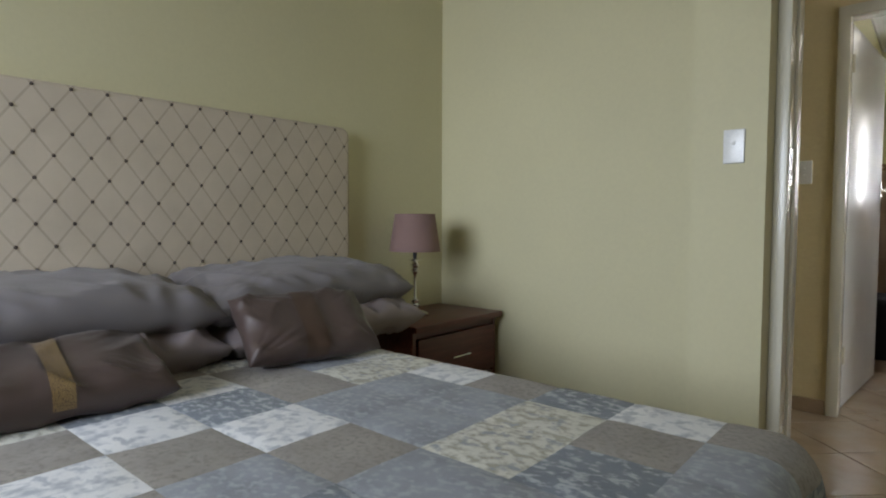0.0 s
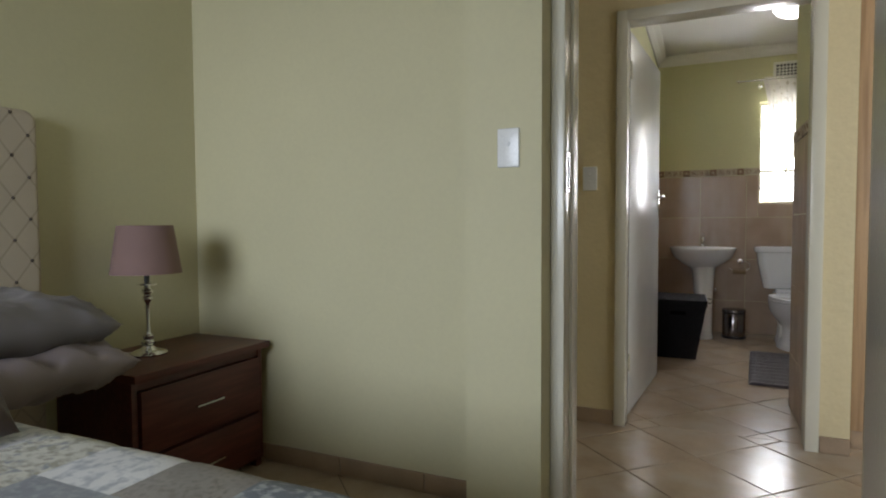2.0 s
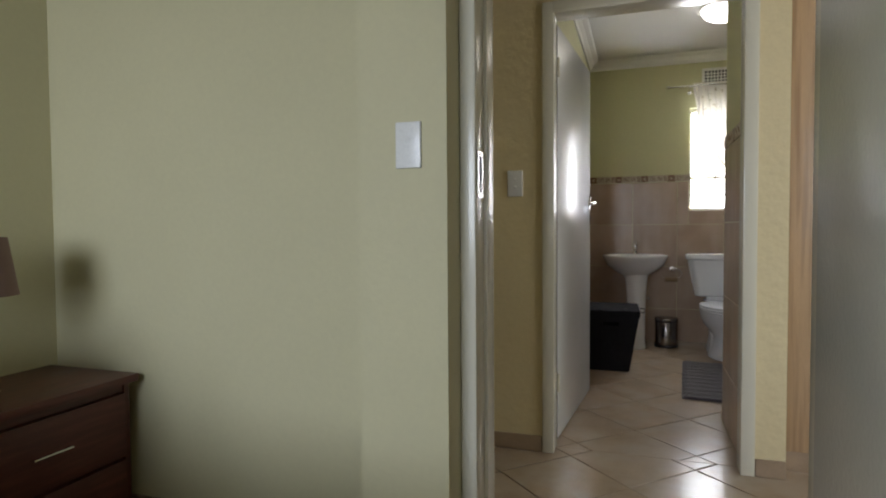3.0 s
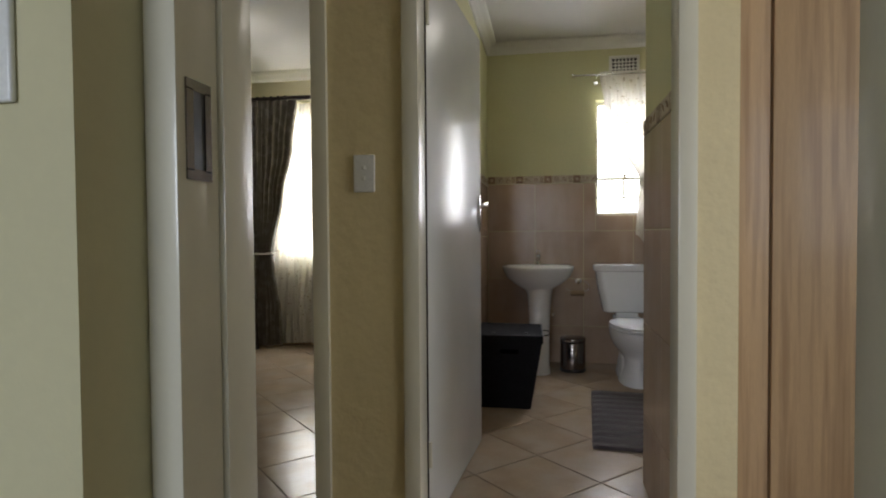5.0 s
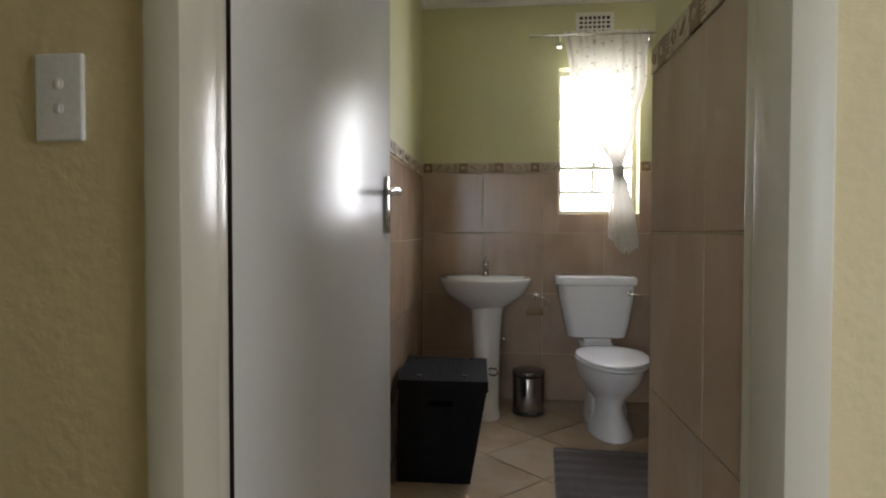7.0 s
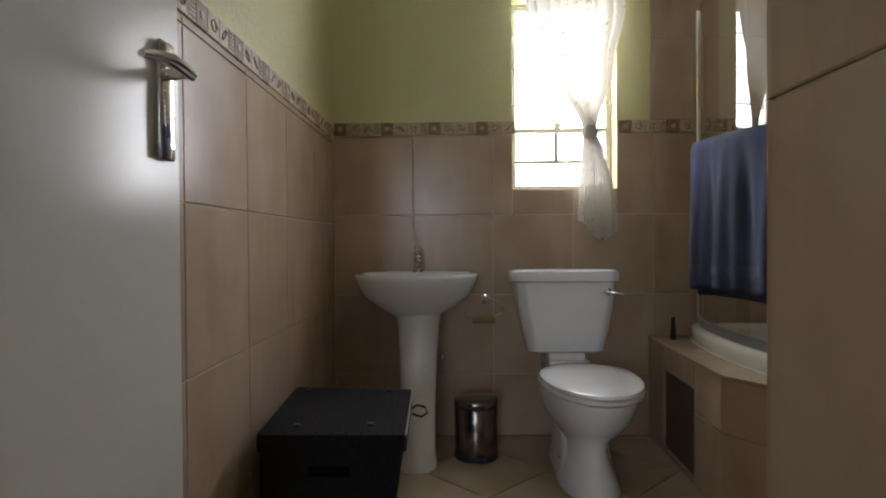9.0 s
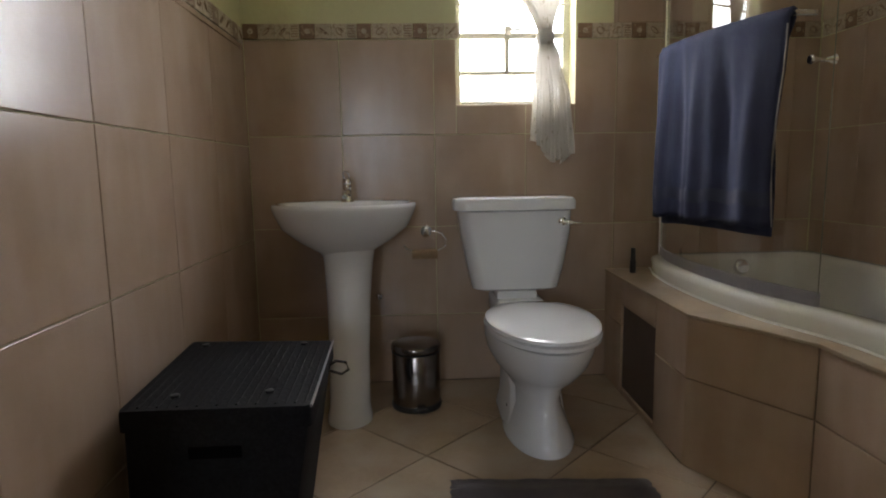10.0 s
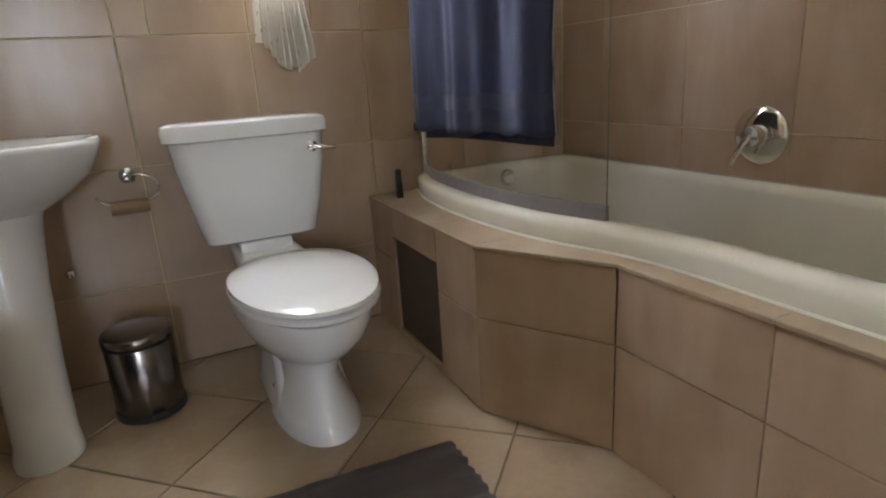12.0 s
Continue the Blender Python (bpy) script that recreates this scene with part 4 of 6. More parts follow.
wall_tiles(ws_, (0.900, 0, 0), (0, 1, 0), (-1, 0, 0), 3.915, 4.499, 4.499, 1.464)
border_tiles(ws_, (0.900, 0, 0), (0, 1, 0), (-1, 0, 0), 3.915, 4.499, 0.0)
wall_tiles(ws_, (0, 4.49, 0), (1, 0, 0), (0, 1, 0), 0.893, 1.046, 0.893, 1.464)
wall_tiles(wsouth_, (0, 4.52, 0), (1, 0, 0), (0, 1, 0), 1.052, 2.448, 1.052, 1.464, z_from=0.5)
wall_tiles(we_, (2.458, 0, 0), (0, 1, 0), (-1, 0, 0), 4.532, F - 0.0055, 6.139, 1.464, z_from=0.45)
border_tiles(we_, (2.458, 0, 0), (0, 1, 0), (-1, 0, 0), 4.532, F - 0.0055, 0.02)
east_up = structure("trim_bath_wall_tiling", box_bm(2.455, 4.53, 1.528, 2.458, F - 0.01, CEIL - 0.09), GROUT_PALE, "tiled wall above the border along the bath")
wall_tiles(east_up, (2.456, 0, 0), (0, 1, 0), (-1, 0, 0), 4.532, F - 0.0055, 6.139, CEIL - 0.09, z_from=1.528)

# ---- bathroom window, vent, curtain ----
win = thing("window_1", Matrix.Translation((0.885, F, 1.195)), "small steel bathroom window with burglar bars, bright outside", "window")
win["kind"] = "structure"
W, H = 0.505, 0.93
part("window_sill", box_bm(0.0, 0.0, -0.004, W, 0.14, 0.004, bevel=0.002), TILE, win, "tiled inner sill")
for nm, b in (("frame_side", (0.0, 0.10, 0.004, 0.028, 0.14, H)), ("frame_side", (W - 0.028, 0.10, 0.004, W, 0.14, H)), ("frame_head", (0.028, 0.10, H - 0.028, W - 0.028, 0.14, H)), ("frame_sill", (0.028, 0.10, 0.004, W - 0.028, 0.14, 0.03)), ("transom", (0.028, 0.10, 0.293, W - 0.028, 0.135, 0.318)), ("glazing_bar", (0.222, 0.105, 0.15, 0.242, 0.13, 0.293)), ("glazing_bar", (0.028, 0.105, 0.140, W - 0.028, 0.13, 0.158))):
    part(nm, box_bm(*b, bevel=0.003), GLOSS, win, "white painted steel section")
part("casement_stay", merge(box_bm(0.22, 0.085, 0.300, 0.25, 0.10, 0.345, bevel=0.004), tube([(0.235, 0.088, 0.33), (0.30, 0.075, 0.325)], 0.005, 8)), GLOSS, win, "metal casement stay")
for z in (0.43, 0.61, 0.78):
    part("burglar_bar", tube([(0.0, 0.085, z), (W, 0.085, z)], 0.005, 8), GLOSS, win, "thin white burglar bar")
pane = part("pane", box_bm(0.028, 0.118, 0.03, W - 0.028, 0.121, H - 0.028), GLASS, win, "clear glass pane", soft=False)
pane.visible_shadow = False
tagged(part("backdrop_bathroom", box_bm(-0.6, 7.75, 0.2, 3.0, 7.76, 3.6), DAYGLOW, None, soft=False), "bright overexposed daylight outside the bathroom window", kind="structure")
tagged(part("backdrop_second_bedroom", box_bm(-4.2, 8.15, -0.2, 0.6, 8.16, 3.6), DAYGLOW, None, soft=False), "bright overexposed daylight outside the bedroom window", kind="structure")

vent = thing("air_vent", Matrix.Translation((0.988, F, 2.312)), "white plaster air vent with a grid of square holes", "air vent")
VW, VH = 0.234, 0.152
# black sheet supplies the shade inside the holes by its colour
part("backing", box_bm(0.012, -0.002, 0.012, VW - 0.012, 0.0, VH - 0.012), BLACKPLASTIC, vent, "black sheet standing in for the shaded hollow behind the grid", soft=False)
part("frame", merge(box_bm(0, -0.016, 0, VW, 0, 0.022, bevel=0.003), box_bm(0, -0.016, VH - 0.022, VW, 0, VH, bevel=0.003), box_bm(0, -0.016, 0.022, 0.022, 0, VH - 0.022, bevel=0.003), box_bm(VW - 0.022, -0.016, 0.022, VW, 0, VH - 0.022, bevel=0.003)), CORNICE, vent)
for k in range(1, 7):
    x = 0.022 + (VW - 0.044) * k / 7
    part("bar", box_bm(x - 0.004, -0.013, 0.022, x + 0.004, -0.002, VH - 0.022), CORNICE, vent, soft=False)
for k in range(1, 4):
    z = 0.022 + (VH - 0.044) * k / 4
    part("bar", box_bm(0.022, -0.0125, z - 0.004, VW - 0.022, -0.002, z + 0.004), CORNICE, vent, soft=False)

rod = thing("curtain_rod", Matrix.Translation((0.0, 6.695, 2.300)), "chrome curtain rod above the bathroom window", "curtain rod")
part("rod", tube([(0.715, 0, 0), (1.545, 0, 0)], 0.0085, 12), CHROME, rod)
for x in (0.705, 1.555):
    part("finial", moved(lathe([(0, -0.018), (0.011, -0.014), (0.017, -0.003), (0.016, 0.007), (0.009, 0.015), (0, 0.017)], 16), Matrix.Translation((x, 0, 0))), CHROME, rod)
for x in (0.885, 1.425):
    part("bracket", merge(tube([(x, 0, -0.004), (x, 0.03, -0.03), (x, 0.085, -0.045)], 0.006, 8), moved(lathe([(0, 0), (0.019, 0), (0.017, 0.006), (0, 0.007)], 16), Matrix.Translation((x, 0.085, -0.045)) @ Matrix.Rotation(math.pi / 2, 4, "X"))), CHROME, rod)


def gathered(stations, folds, depth, seed, cols=90, rows=70):
    """A curtain: stations of (height, left, right, fold depth), joined smoothly; folds: how many pleats."""
    bm = bmesh.new()
    zs = [s[0] for s in stations]
    grid = []
    for r in range(rows + 1):
        z = zs[0] + (zs[-1] - zs[0]) * r / rows
        k = 0
        while k < len(zs) - 2 and z < zs[k + 1]:
            k += 1
        t = (z - zs[k]) / (zs[k + 1] - zs[k])
        t = t * t * (3 - 2 * t)
        left, right, deep = (stations[k][i] + t * (stations[k + 1][i] - stations[k][i]) for i in (1, 2, 3))
        row = []
        for c in range(cols + 1):
            s = c / cols
            wob = 0.6 * noise.noise(Vector((s * 5, z * 1.5, seed)))
            y = deep * math.sin(2 * math.pi * folds * s + 3 * wob) + depth * wob
            row.append(bm.verts.new((left + (right - left) * (s + 0.012 * math.sin(s * 40 + z * 3)), y, z + (0.008 * math.sin(s * 9 + seed) if r == rows else 0))))
        grid.append(row)
    for a, b in zip(grid, grid[1:]):
        for c in range(cols):
            bm.faces.new((a[c], a[c + 1], b[c + 1], b[c]))
    return bm


cur = thing("window_curtain", Matrix.Translation((0.0, 6.70, 0.0)), "white embroidered voile curtain gathered by a knot", "curtain")
voile = gathered([(2.325, 0.905, 1.415, 0.006), (2.05, 0.945, 1.405, 0.016), (1.75, 1.075, 1.345, 0.022), (1.455, 1.215, 1.268, 0.024), (1.36, 1.205, 1.305, 0.024), (1.20, 1.195, 1.345, 0.026), (1.005, 1.185, 1.365, 0.022)], 9, 0.008, 2.0)
for v in voile.verts:
    low = max(0.0, (1.25 - v.co.z) / 0.25)
    v.co.z += low * (0.035 - 0.095 * math.exp(-((v.co.x - 1.285) / 0.05) ** 2) - 0.035 * (v.co.x > 1.31))
smooth(part("cloth", voile, SHEER, cur), 80)
smooth(part("knot", moved(lathe([(0.026, -0.03), (0.036, -0.012), (0.037, 0.01), (0.028, 0.03)], 20), Matrix.Translation((1.241, 0, 1.452))), SHEER, cur, "bunched knot of voile"), 80)

# ---- basin ----
basin = thing("wash_basin", Matrix.Translation((0.428, 6.772, 0.0)), "white ceramic pedestal basin with a chrome mixer tap", "basin")


def basin_ring(sx, sf, sb, z, shift=0.0, n=56):
    """An oval with a flatter back; sx: half width, sf and sb: reach to the front and the back of its middle."""
    pts = []
    for i in range(n):
        a = 2 * math.pi * i / n
        c, s = math.cos(a), math.sin(a)
        if s < 0:
            pts.append((sx * math.copysign(abs(c) ** 0.92, c), -0.20 + sf * s + shift, z))
        else:
            pts.append((sx * math.copysign(abs(c) ** 0.45, c), -0.20 + sb * s ** 0.5 + shift, z))
    return pts


bowl = loft([basin_ring(0.085, 0.10, 0.15, 0.585), basin_ring(0.105, 0.13, 0.17, 0.62), basin_ring(0.185, 0.19, 0.186, 0.665), basin_ring(0.245, 0.24, 0.192, 0.715), basin_ring(0.27, 0.262, 0.197, 0.768), basin_ring(0.278, 0.27, 0.198, 0.792), basin_ring(0.277, 0.269, 0.198, 0.803), basin_ring(0.27, 0.262, 0.194, 0.808), basin_ring(0.250, 0.243, 0.10, 0.806), basin_ring(0.235, 0.228, 0.085, 0.795), basin_ring(0.20, 0.19, 0.07, 0.72), basin_ring(0.12, 0.12, 0.05, 0.672), basin_ring(0.02, 0.02, 0.015, 0.665)])
smooth(part("bowl", bowl, CERAMIC, basin), 50)


def ped_ring(rx, ry, z, y=-0.20, n=32):
    return [(rx * math.cos(2 * math.pi * i / n), y + ry * math.sin(2 * math.pi * i / n), z) for i in range(n)]


smooth(part("pedestal", moved(loft([ped_ring(0.083, 0.10, 0.0, -0.37), ped_ring(0.083, 0.10, 0.02, -0.37), ped_ring(0.076, 0.092, 0.06, -0.36), ped_ring(0.076, 0.095, 0.25, -0.325), ped_ring(0.083, 0.108, 0.45, -0.275), ped_ring(0.094, 0.122, 0.58, -0.24), ped_ring(0.104, 0.13, 0.64, -0.215)]), Matrix.Translation((0.012, 0, 0))), CERAMIC, basin), 50)
tap = part("mixer_tap", merge(lathe([(0, 0.805), (0.026, 0.805), (0.026, 0.812), (0.021, 0.818), (0.0195, 0.86), (0.021, 0.868), (0.019, 0.875), (0, 0.877)], 24, (0, -0.085)), tube([(0, -0.09, 0.835), (0, -0.13, 0.848), (0, -0.175, 0.842), (0, -0.19, 0.828)], [0.014, 0.013, 0.012, 0.011], 14)), CHROME, basin, "chrome single-lever mixer tap")
part("tap_lever", merge(lathe([(0.019, 0.876), (0.022, 0.885), (0.018, 0.897), (0, 0.902)], 20, (0, -0.085)), tube([(-0.009, -0.09, 0.895), (-0.011, -0.115, 0.912), (-0.010, -0.145, 0.925), (0, -0.16, 0.928), (0.010, -0.145, 0.925), (0.011, -0.115, 0.912), (0.009, -0.09, 0.895)], 0.0035, 8)), CHROME, tap, "open chrome loop lever")
part("shut_off_valve", merge(tube([(0.115, 0.0, 0.40), (0.115, -0.05, 0.40)], 0.008, 10), moved(lathe([(0.014, -0.01), (0.016, 0), (0.014, 0.01), (0, 0.011)], 12), Matrix.Translation((0.115, -0.05, 0.40)))), CHROME, basin, "small chrome shut-off valve")
part("overflow_cap", lathe([(0, 0.666), (0.02, 0.667), (0.02, 0.670), (0, 0.671)], 16, (0, -0.20)), CHROME, basin)

# ---- toilet roll holder ----
tp = thing("toilet_roll_holder", Matrix.Translation((0.748, F - 0.008, 0.668)), "chrome ring toilet roll holder with an empty roll", "toilet roll holder")
part("rose", merge(moved(lathe([(0, 0), (0.024, 0), (0.024, 0.006), (0.014, 0.012), (0.012, 0.032), (0, 0.033)], 20), Matrix.Rotation(math.pi / 2, 4, "X"))), CHROME, tp)
part("ring", tube([(0.0, -0.028, 0.0), (0.03, -0.034, 0.004), (0.066, -0.036, -0.008), (0.084, -0.037, -0.035), (0.078, -0.038, -0.062), (0.05, -0.04, -0.078), (0.0, -0.041, -0.082), (-0.06, -0.041, -0.08), (-0.088, -0.04, -0.068), (-0.098, -0.04, -0.055)], 0.0038, 10), CHROME, tp)
part("cardboard_roll", tube([(-0.062, -0.041, -0.094), (0.045, -0.041, -0.094)], 0.021, 20), CARD, tp, "empty brown cardboard tube")

# ---- toilet ----
wc = thing("toilet", Matrix.Translation((1.089, 6.77, 0.0)), "white ceramic close-coupled toilet with its lid closed", "toilet")


def round_rect(x0, x1, y0, y1, z, r, n=6):
    pts = []
    for cx, cy, a0 in ((x1 - r, y1 - r, 0), (x0 + r, y1 - r, 90), (x0 + r, y0 + r, 180), (x1 - r, y0 + r, 270)):
        for k in range(n + 1):
            a = radians(a0 + 90 * k / n)
            pts.append((cx + r * math.cos(a), cy + r * math.sin(a), z))
    return pts


smooth(part("cistern", loft([round_rect(-0.150, 0.168, -0.215, -0.02, 0.445, 0.05), round_rect(-0.163, 0.182, -0.235, -0.015, 0.455, 0.05), round_rect(-0.185, 0.203, -0.255, -0.012, 0.56, 0.05), round_rect(-0.210, 0.220, -0.268, -0.010, 0.68, 0.05), round_rect(-0.220, 0.224, -0.272, -0.010, 0.765, 0.05)]), CERAMIC, wc), 50)
smooth(part("cistern_lid", loft([round_rect(-0.222, 0.222, -0.275, -0.008, 0.766, 0.05), round_rect(-0.237, 0.237, -0.290, -0.006, 0.772, 0.05), round_rect(-0.238, 0.238, -0.292, -0.006, 0.800, 0.05), round_rect(-0.232, 0.232, -0.286, -0.010, 0.814, 0.05), round_rect(-0.215, 0.215, -0.268, -0.02, 0.820, 0.045)]), CERAMIC, wc), 40)
part("flush_lever", merge(moved(lathe([(0, 0), (0.017, 0), (0.016, 0.012), (0.008, 0.018), (0, 0.018)], 16), Matrix.Translation((0.178, -0.268, 0.725)) @ Matrix.Rotation(math.pi / 2, 4, "X")), tube([(0.178, -0.288, 0.725), (0.20, -0.294, 0.722), (0.225, -0.298, 0.718), (0.245, -0.300, 0.718)], [0.006, 0.008, 0.007, 0.004], 10)), CHROME, wc, "chrome flush lever")


def bowl_ring(w, front, back, z, n=48, square=0.75):
    """Egg-shaped outline: half width w, from front to back in y."""
    mid = back - (back - front) * 0.42
    pts = []
    for i in range(n):
        a = 2 * math.pi * i / n
        c, s = math.cos(a), math.sin(a)
        y = mid + (s * (back - mid) if s > 0 else s * (mid - front))
        pts.append((0.03 + w * math.copysign(abs(c) ** (square if s > 0 else 0.95), c), y - 0.012, z * 0.955))
    return pts


smooth(part("bowl", loft([bowl_ring(0.118, -0.735, -0.34, 0.0), bowl_ring(0.120, -0.738, -0.335, 0.012), bowl_ring(0.103, -0.722, -0.34, 0.05), bowl_ring(0.080, -0.685, -0.33, 0.12), bowl_ring(0.078, -0.672, -0.28, 0.17), bowl_ring(0.112, -0.68, -0.16, 0.215), bowl_ring(0.150, -0.76, -0.17, 0.265), bowl_ring(0.172, -0.82, -0.18, 0.32), bowl_ring(0.181, -0.850, -0.20, 0.37), bowl_ring(0.183, -0.858, -0.22, 0.402), bowl_ring(0.17, -0.84, -0.23, 0.406)]), CERAMIC, wc), 60)
smooth(part("trap", loft([round_rect(-0.082, 0.142, -0.585, -0.24, 0.0, 0.05), round_rect(-0.084, 0.144, -0.585, -0.24, 0.02, 0.05), round_rect(-0.070, 0.130, -0.565, -0.235, 0.07, 0.05), round_rect(-0.062, 0.122, -0.53, -0.21, 0.15, 0.05), round_rect(-0.070, 0.130, -0.48, -0.17, 0.24, 0.05), round_rect(-0.080, 0.140, -0.42, -0.12, 0.33, 0.05)]), CERAMIC, wc), 60)
part("neck", merge(box_bm(-0.085, -0.30, 0.34, 0.115, -0.06, 0.418, bevel=0.02, segments=3), box_bm(-0.07, -0.235, 0.40, 0.09, -0.06, 0.447, bevel=0.008)), CERAMIC, wc)
smooth(part("seat", loft([bowl_ring(0.184, -0.862, -0.34, 0.409), bowl_ring(0.189, -0.870, -0.335, 0.414), bowl_ring(0.189, -0.870, -0.335, 0.424), bowl_ring(0.184, -0.863, -0.34, 0.428)]), CERAMIC, wc, "white plastic seat"), 40)
smooth(part("lid", loft([bowl_ring(0.183, -0.860, -0.335, 0.4305), bowl_ring(0.188, -0.868, -0.33, 0.435), bowl_ring(0.187, -0.866, -0.33, 0.445), bowl_ring(0.175, -0.845, -0.34, 0.452), bowl_ring(0.12, -0.76, -0.39, 0.457), bowl_ring(0.03, -0.63, -0.50, 0.459)]), CERAMIC, wc, "closed white plastic lid"), 40)
for x in (-0.04, 0.10):
    part("hinge", tube([(x - 0.02, -0.345, 0.415), (x + 0.02, -0.345, 0.415)], 0.011, 10), CERAMIC, wc)
part("fixing_bolt", moved(lathe([(0, 0), (0.006, 0), (0.005, 0.003), (0, 0.004)], 10), Matrix.Translation((-0.069, -0.47, 0.075)) @ Matrix.Rotation(-math.pi / 2, 4, "Y")), BLACKPLASTIC, wc, "dark fixing bolt")

# ---- pedal bin ----
binn = thing("pedal_bin", pose(0.692, 6.515, 0, 0, 0, 12), "small brushed steel pedal bin with a closed lid", "pedal bin")
part("body", lathe([(0, 0.012), (0.092, 0.012), (0.094, 0.02), (0.094, 0.225), (0.092, 0.228)], 40), STEEL, binn)
part("base_ring", lathe([(0, 0), (0.097, 0), (0.099, 0.008), (0.097, 0.022), (0.093, 0.024)], 40), BLACKPLASTIC, binn, "black plastic base ring")
part("lid", lathe([(0.095, 0.230), (0.0975, 0.233), (0.0975, 0.250), (0.094, 0.256), (0.085, 0.259), (0.04, 0.263), (0, 0.264)], 40), STEEL, binn)
part("rim", lathe([(0.0935, 0.222), (0.096, 0.224), (0.096, 0.229), (0.09, 0.2305)], 40), BLACKPLASTIC, binn)
part("pedal", merge(box_bm(-0.022, -0.122, 0.012, 0.022, -0.092, 0.02, bevel=0.004)), BLACKPLASTIC, binn)

# ---- laundry hamper ----
SLOT = material("black_slot_shade", (0.004, 0.004, 0.004), 0.95, vary=0.05, spec=0.05)
ham = thing("laundry_hamper", Matrix.Translation((0.0, 0.0, 0.0)), "black woven laundry hamper with a hinged lid", "laundry hamper")


def quad_ring(pts, z, r=0.012):
    out = []
    n = len(pts)
    for i in range(n):
        p, a, b = Vector(pts[i]), Vector(pts[i - 1]), Vector(pts[(i + 1) % n])
        d0, d1 = (a - p).normalized(), (b - p).normalized()
        out += [(*(p + d0 * r), z), (*(p + (d0 + d1) * r * 0.3), z), (*(p + d1 * r), z)]
    return out


TOPQ = [(0.085, 5.455), (0.468, 5.455), (0.450, 5.915), (0.055, 5.945)]
LOWQ = [(0.075, 5.462), (0.398, 5.462), (0.392, 5.84), (0.07, 5.86)]
part("body", loft([quad_ring(LOWQ, 0.0), quad_ring(TOPQ, 0.405)]), WOVEN, ham)
GROWQ = [(x + (-0.006 if x < 0.25 else 0.006), y + (-0.006 if y < 5.7 else 0.006)) for x, y in TOPQ]
GROWQ[0] = (0.079, 5.449)
lid = part("lid", loft([quad_ring(GROWQ, 0.400), quad_ring(GROWQ, 0.438), quad_ring([(x * 0.985 + 0.004, y * 0.999 + 0.0057) for x, y in GROWQ], 0.446)]), WOVEN, ham)
weave = []
for k in range(19):
    f = (k + 0.5) / 19
    a = Vector(TOPQ[0]).lerp(Vector(TOPQ[1]), f)
    b = Vector(TOPQ[3]).lerp(Vector(TOPQ[2]), f)
    pts = []
    for s in range(15):
        q = a.lerp(b, 0.02 + 0.96 * s / 14)
        pts.append((q.x, q.y, 0.4450 + 0.0012 * (1 if (s + k) % 2 else -1)))
    weave.append(tube(pts, 0.0030, 5))
part("weave", merge(*weave), WOVEN, lid)["kind"] = "stuff"
part("piping", tube([(x, y, 0.446) for x, y in (GROWQ[1], ((GROWQ[1][0] + GROWQ[2][0]) / 2, 5.69), GROWQ[2])], 0.003, 6), SEAL, lid, "worn pale edge piping")
# no opening is cut: a near-black plate paints the shade of the slot
part("handle_slot", box_bm(0.215, 5.453, 0.335, 0.325, 5.462, 0.362, bevel=0.003), SLOT, ham, "black plate standing in for the shaded hand slot")
part("strap_loop", tube([(0.455, 5.80, 0.41), (0.478, 5.80, 0.425), (0.505, 5.80, 0.42), (0.512, 5.80, 0.40), (0.492, 5.80, 0.388), (0.462, 5.80, 0.398)], 0.004, 8), BLACKPLASTIC, ham, "black cord loop")
for x, y in ((0.105, 5.90), (0.38, 5.89), (0.17, 5.52), (0.37, 5.53)):
    part("stud", lathe([(0, 0.446), (0.010, 0.446), (0.010, 0.452), (0, 0.454)], 10, (x, y)), BLACKPLASTIC, lid)

# ---- bath mat ----
mat_bm = bmesh.new()
nx_, ny_ = 30, 110
vs = [[mat_bm.verts.new((0.295 * (2 * i / nx_ - 1) + (0.004 * math.sin(j * 1.7) if i in (0, nx_) else 0), 0.535 * (2 * j / ny_ - 1), 0.004 + (0.010 if 0 < i < nx_ and 0 < j < ny_ else 0.0) + 0.004 * math.sin(j * 2 * math.pi / 10) + 0.003 * noise.noise(Vector((i * 0.6, j * 0.6, 2))))) for j in range(ny_ + 1)] for i in range(nx_ + 1)]
for i in range(nx_):
    for j in range(ny_):
        mat_bm.faces.new((vs[i][j], vs[i + 1][j], vs[i + 1][j + 1], vs[i][j + 1]))
bath_mat = part("bath_mat", mat_bm, MATCLOTH)
bath_mat.matrix_world = pose(1.045, 5.365, 0.001, 0, 0, -4.0)
tagged(bath_mat, "charcoal ribbed cotton bath mat on the floor tiles", "bath mat")

# ---- bath: tiled surround, tub, screen ----
sur = thing("bath_surround", Matrix.Translation((0, 0, 0)), "beige tiled bath surround with a dark access hatch", "bath surround")
LEDGE = 0.487
HATCHDARK = material("dark_brown_hatch_tile", (0.12, 0.088, 0.075), 0.5, vary=0.15, scale=9)
FRONT = [(1.535, F - 0.009), (1.512, 5.955), (1.690, 5.630), (1.690, 4.53)]


def offset(p, q, d):
    ux, uy = q[0] - p[0], q[1] - p[1]
    n = math.hypot(ux, uy)
    return (-uy / n * d, ux / n * d)


core = []
for p, q in zip(FRONT, FRONT[1:]):
    ox, oy = offset(p, q, 0.012)
    bmq = loft([[(p[0] + ox, p[1] + oy, z), (q[0] + ox, q[1] + oy, z), (q[0] + ox * 5, q[1] + oy * 5, z), (p[0] + ox * 5, p[1] + oy * 5, z)] for z in (0.0, LEDGE - 0.012)])
    core.append(bmq)
part("masonry", merge(*core), GROUT_PALE, sur, "pale grout between the tiles", soft=False)
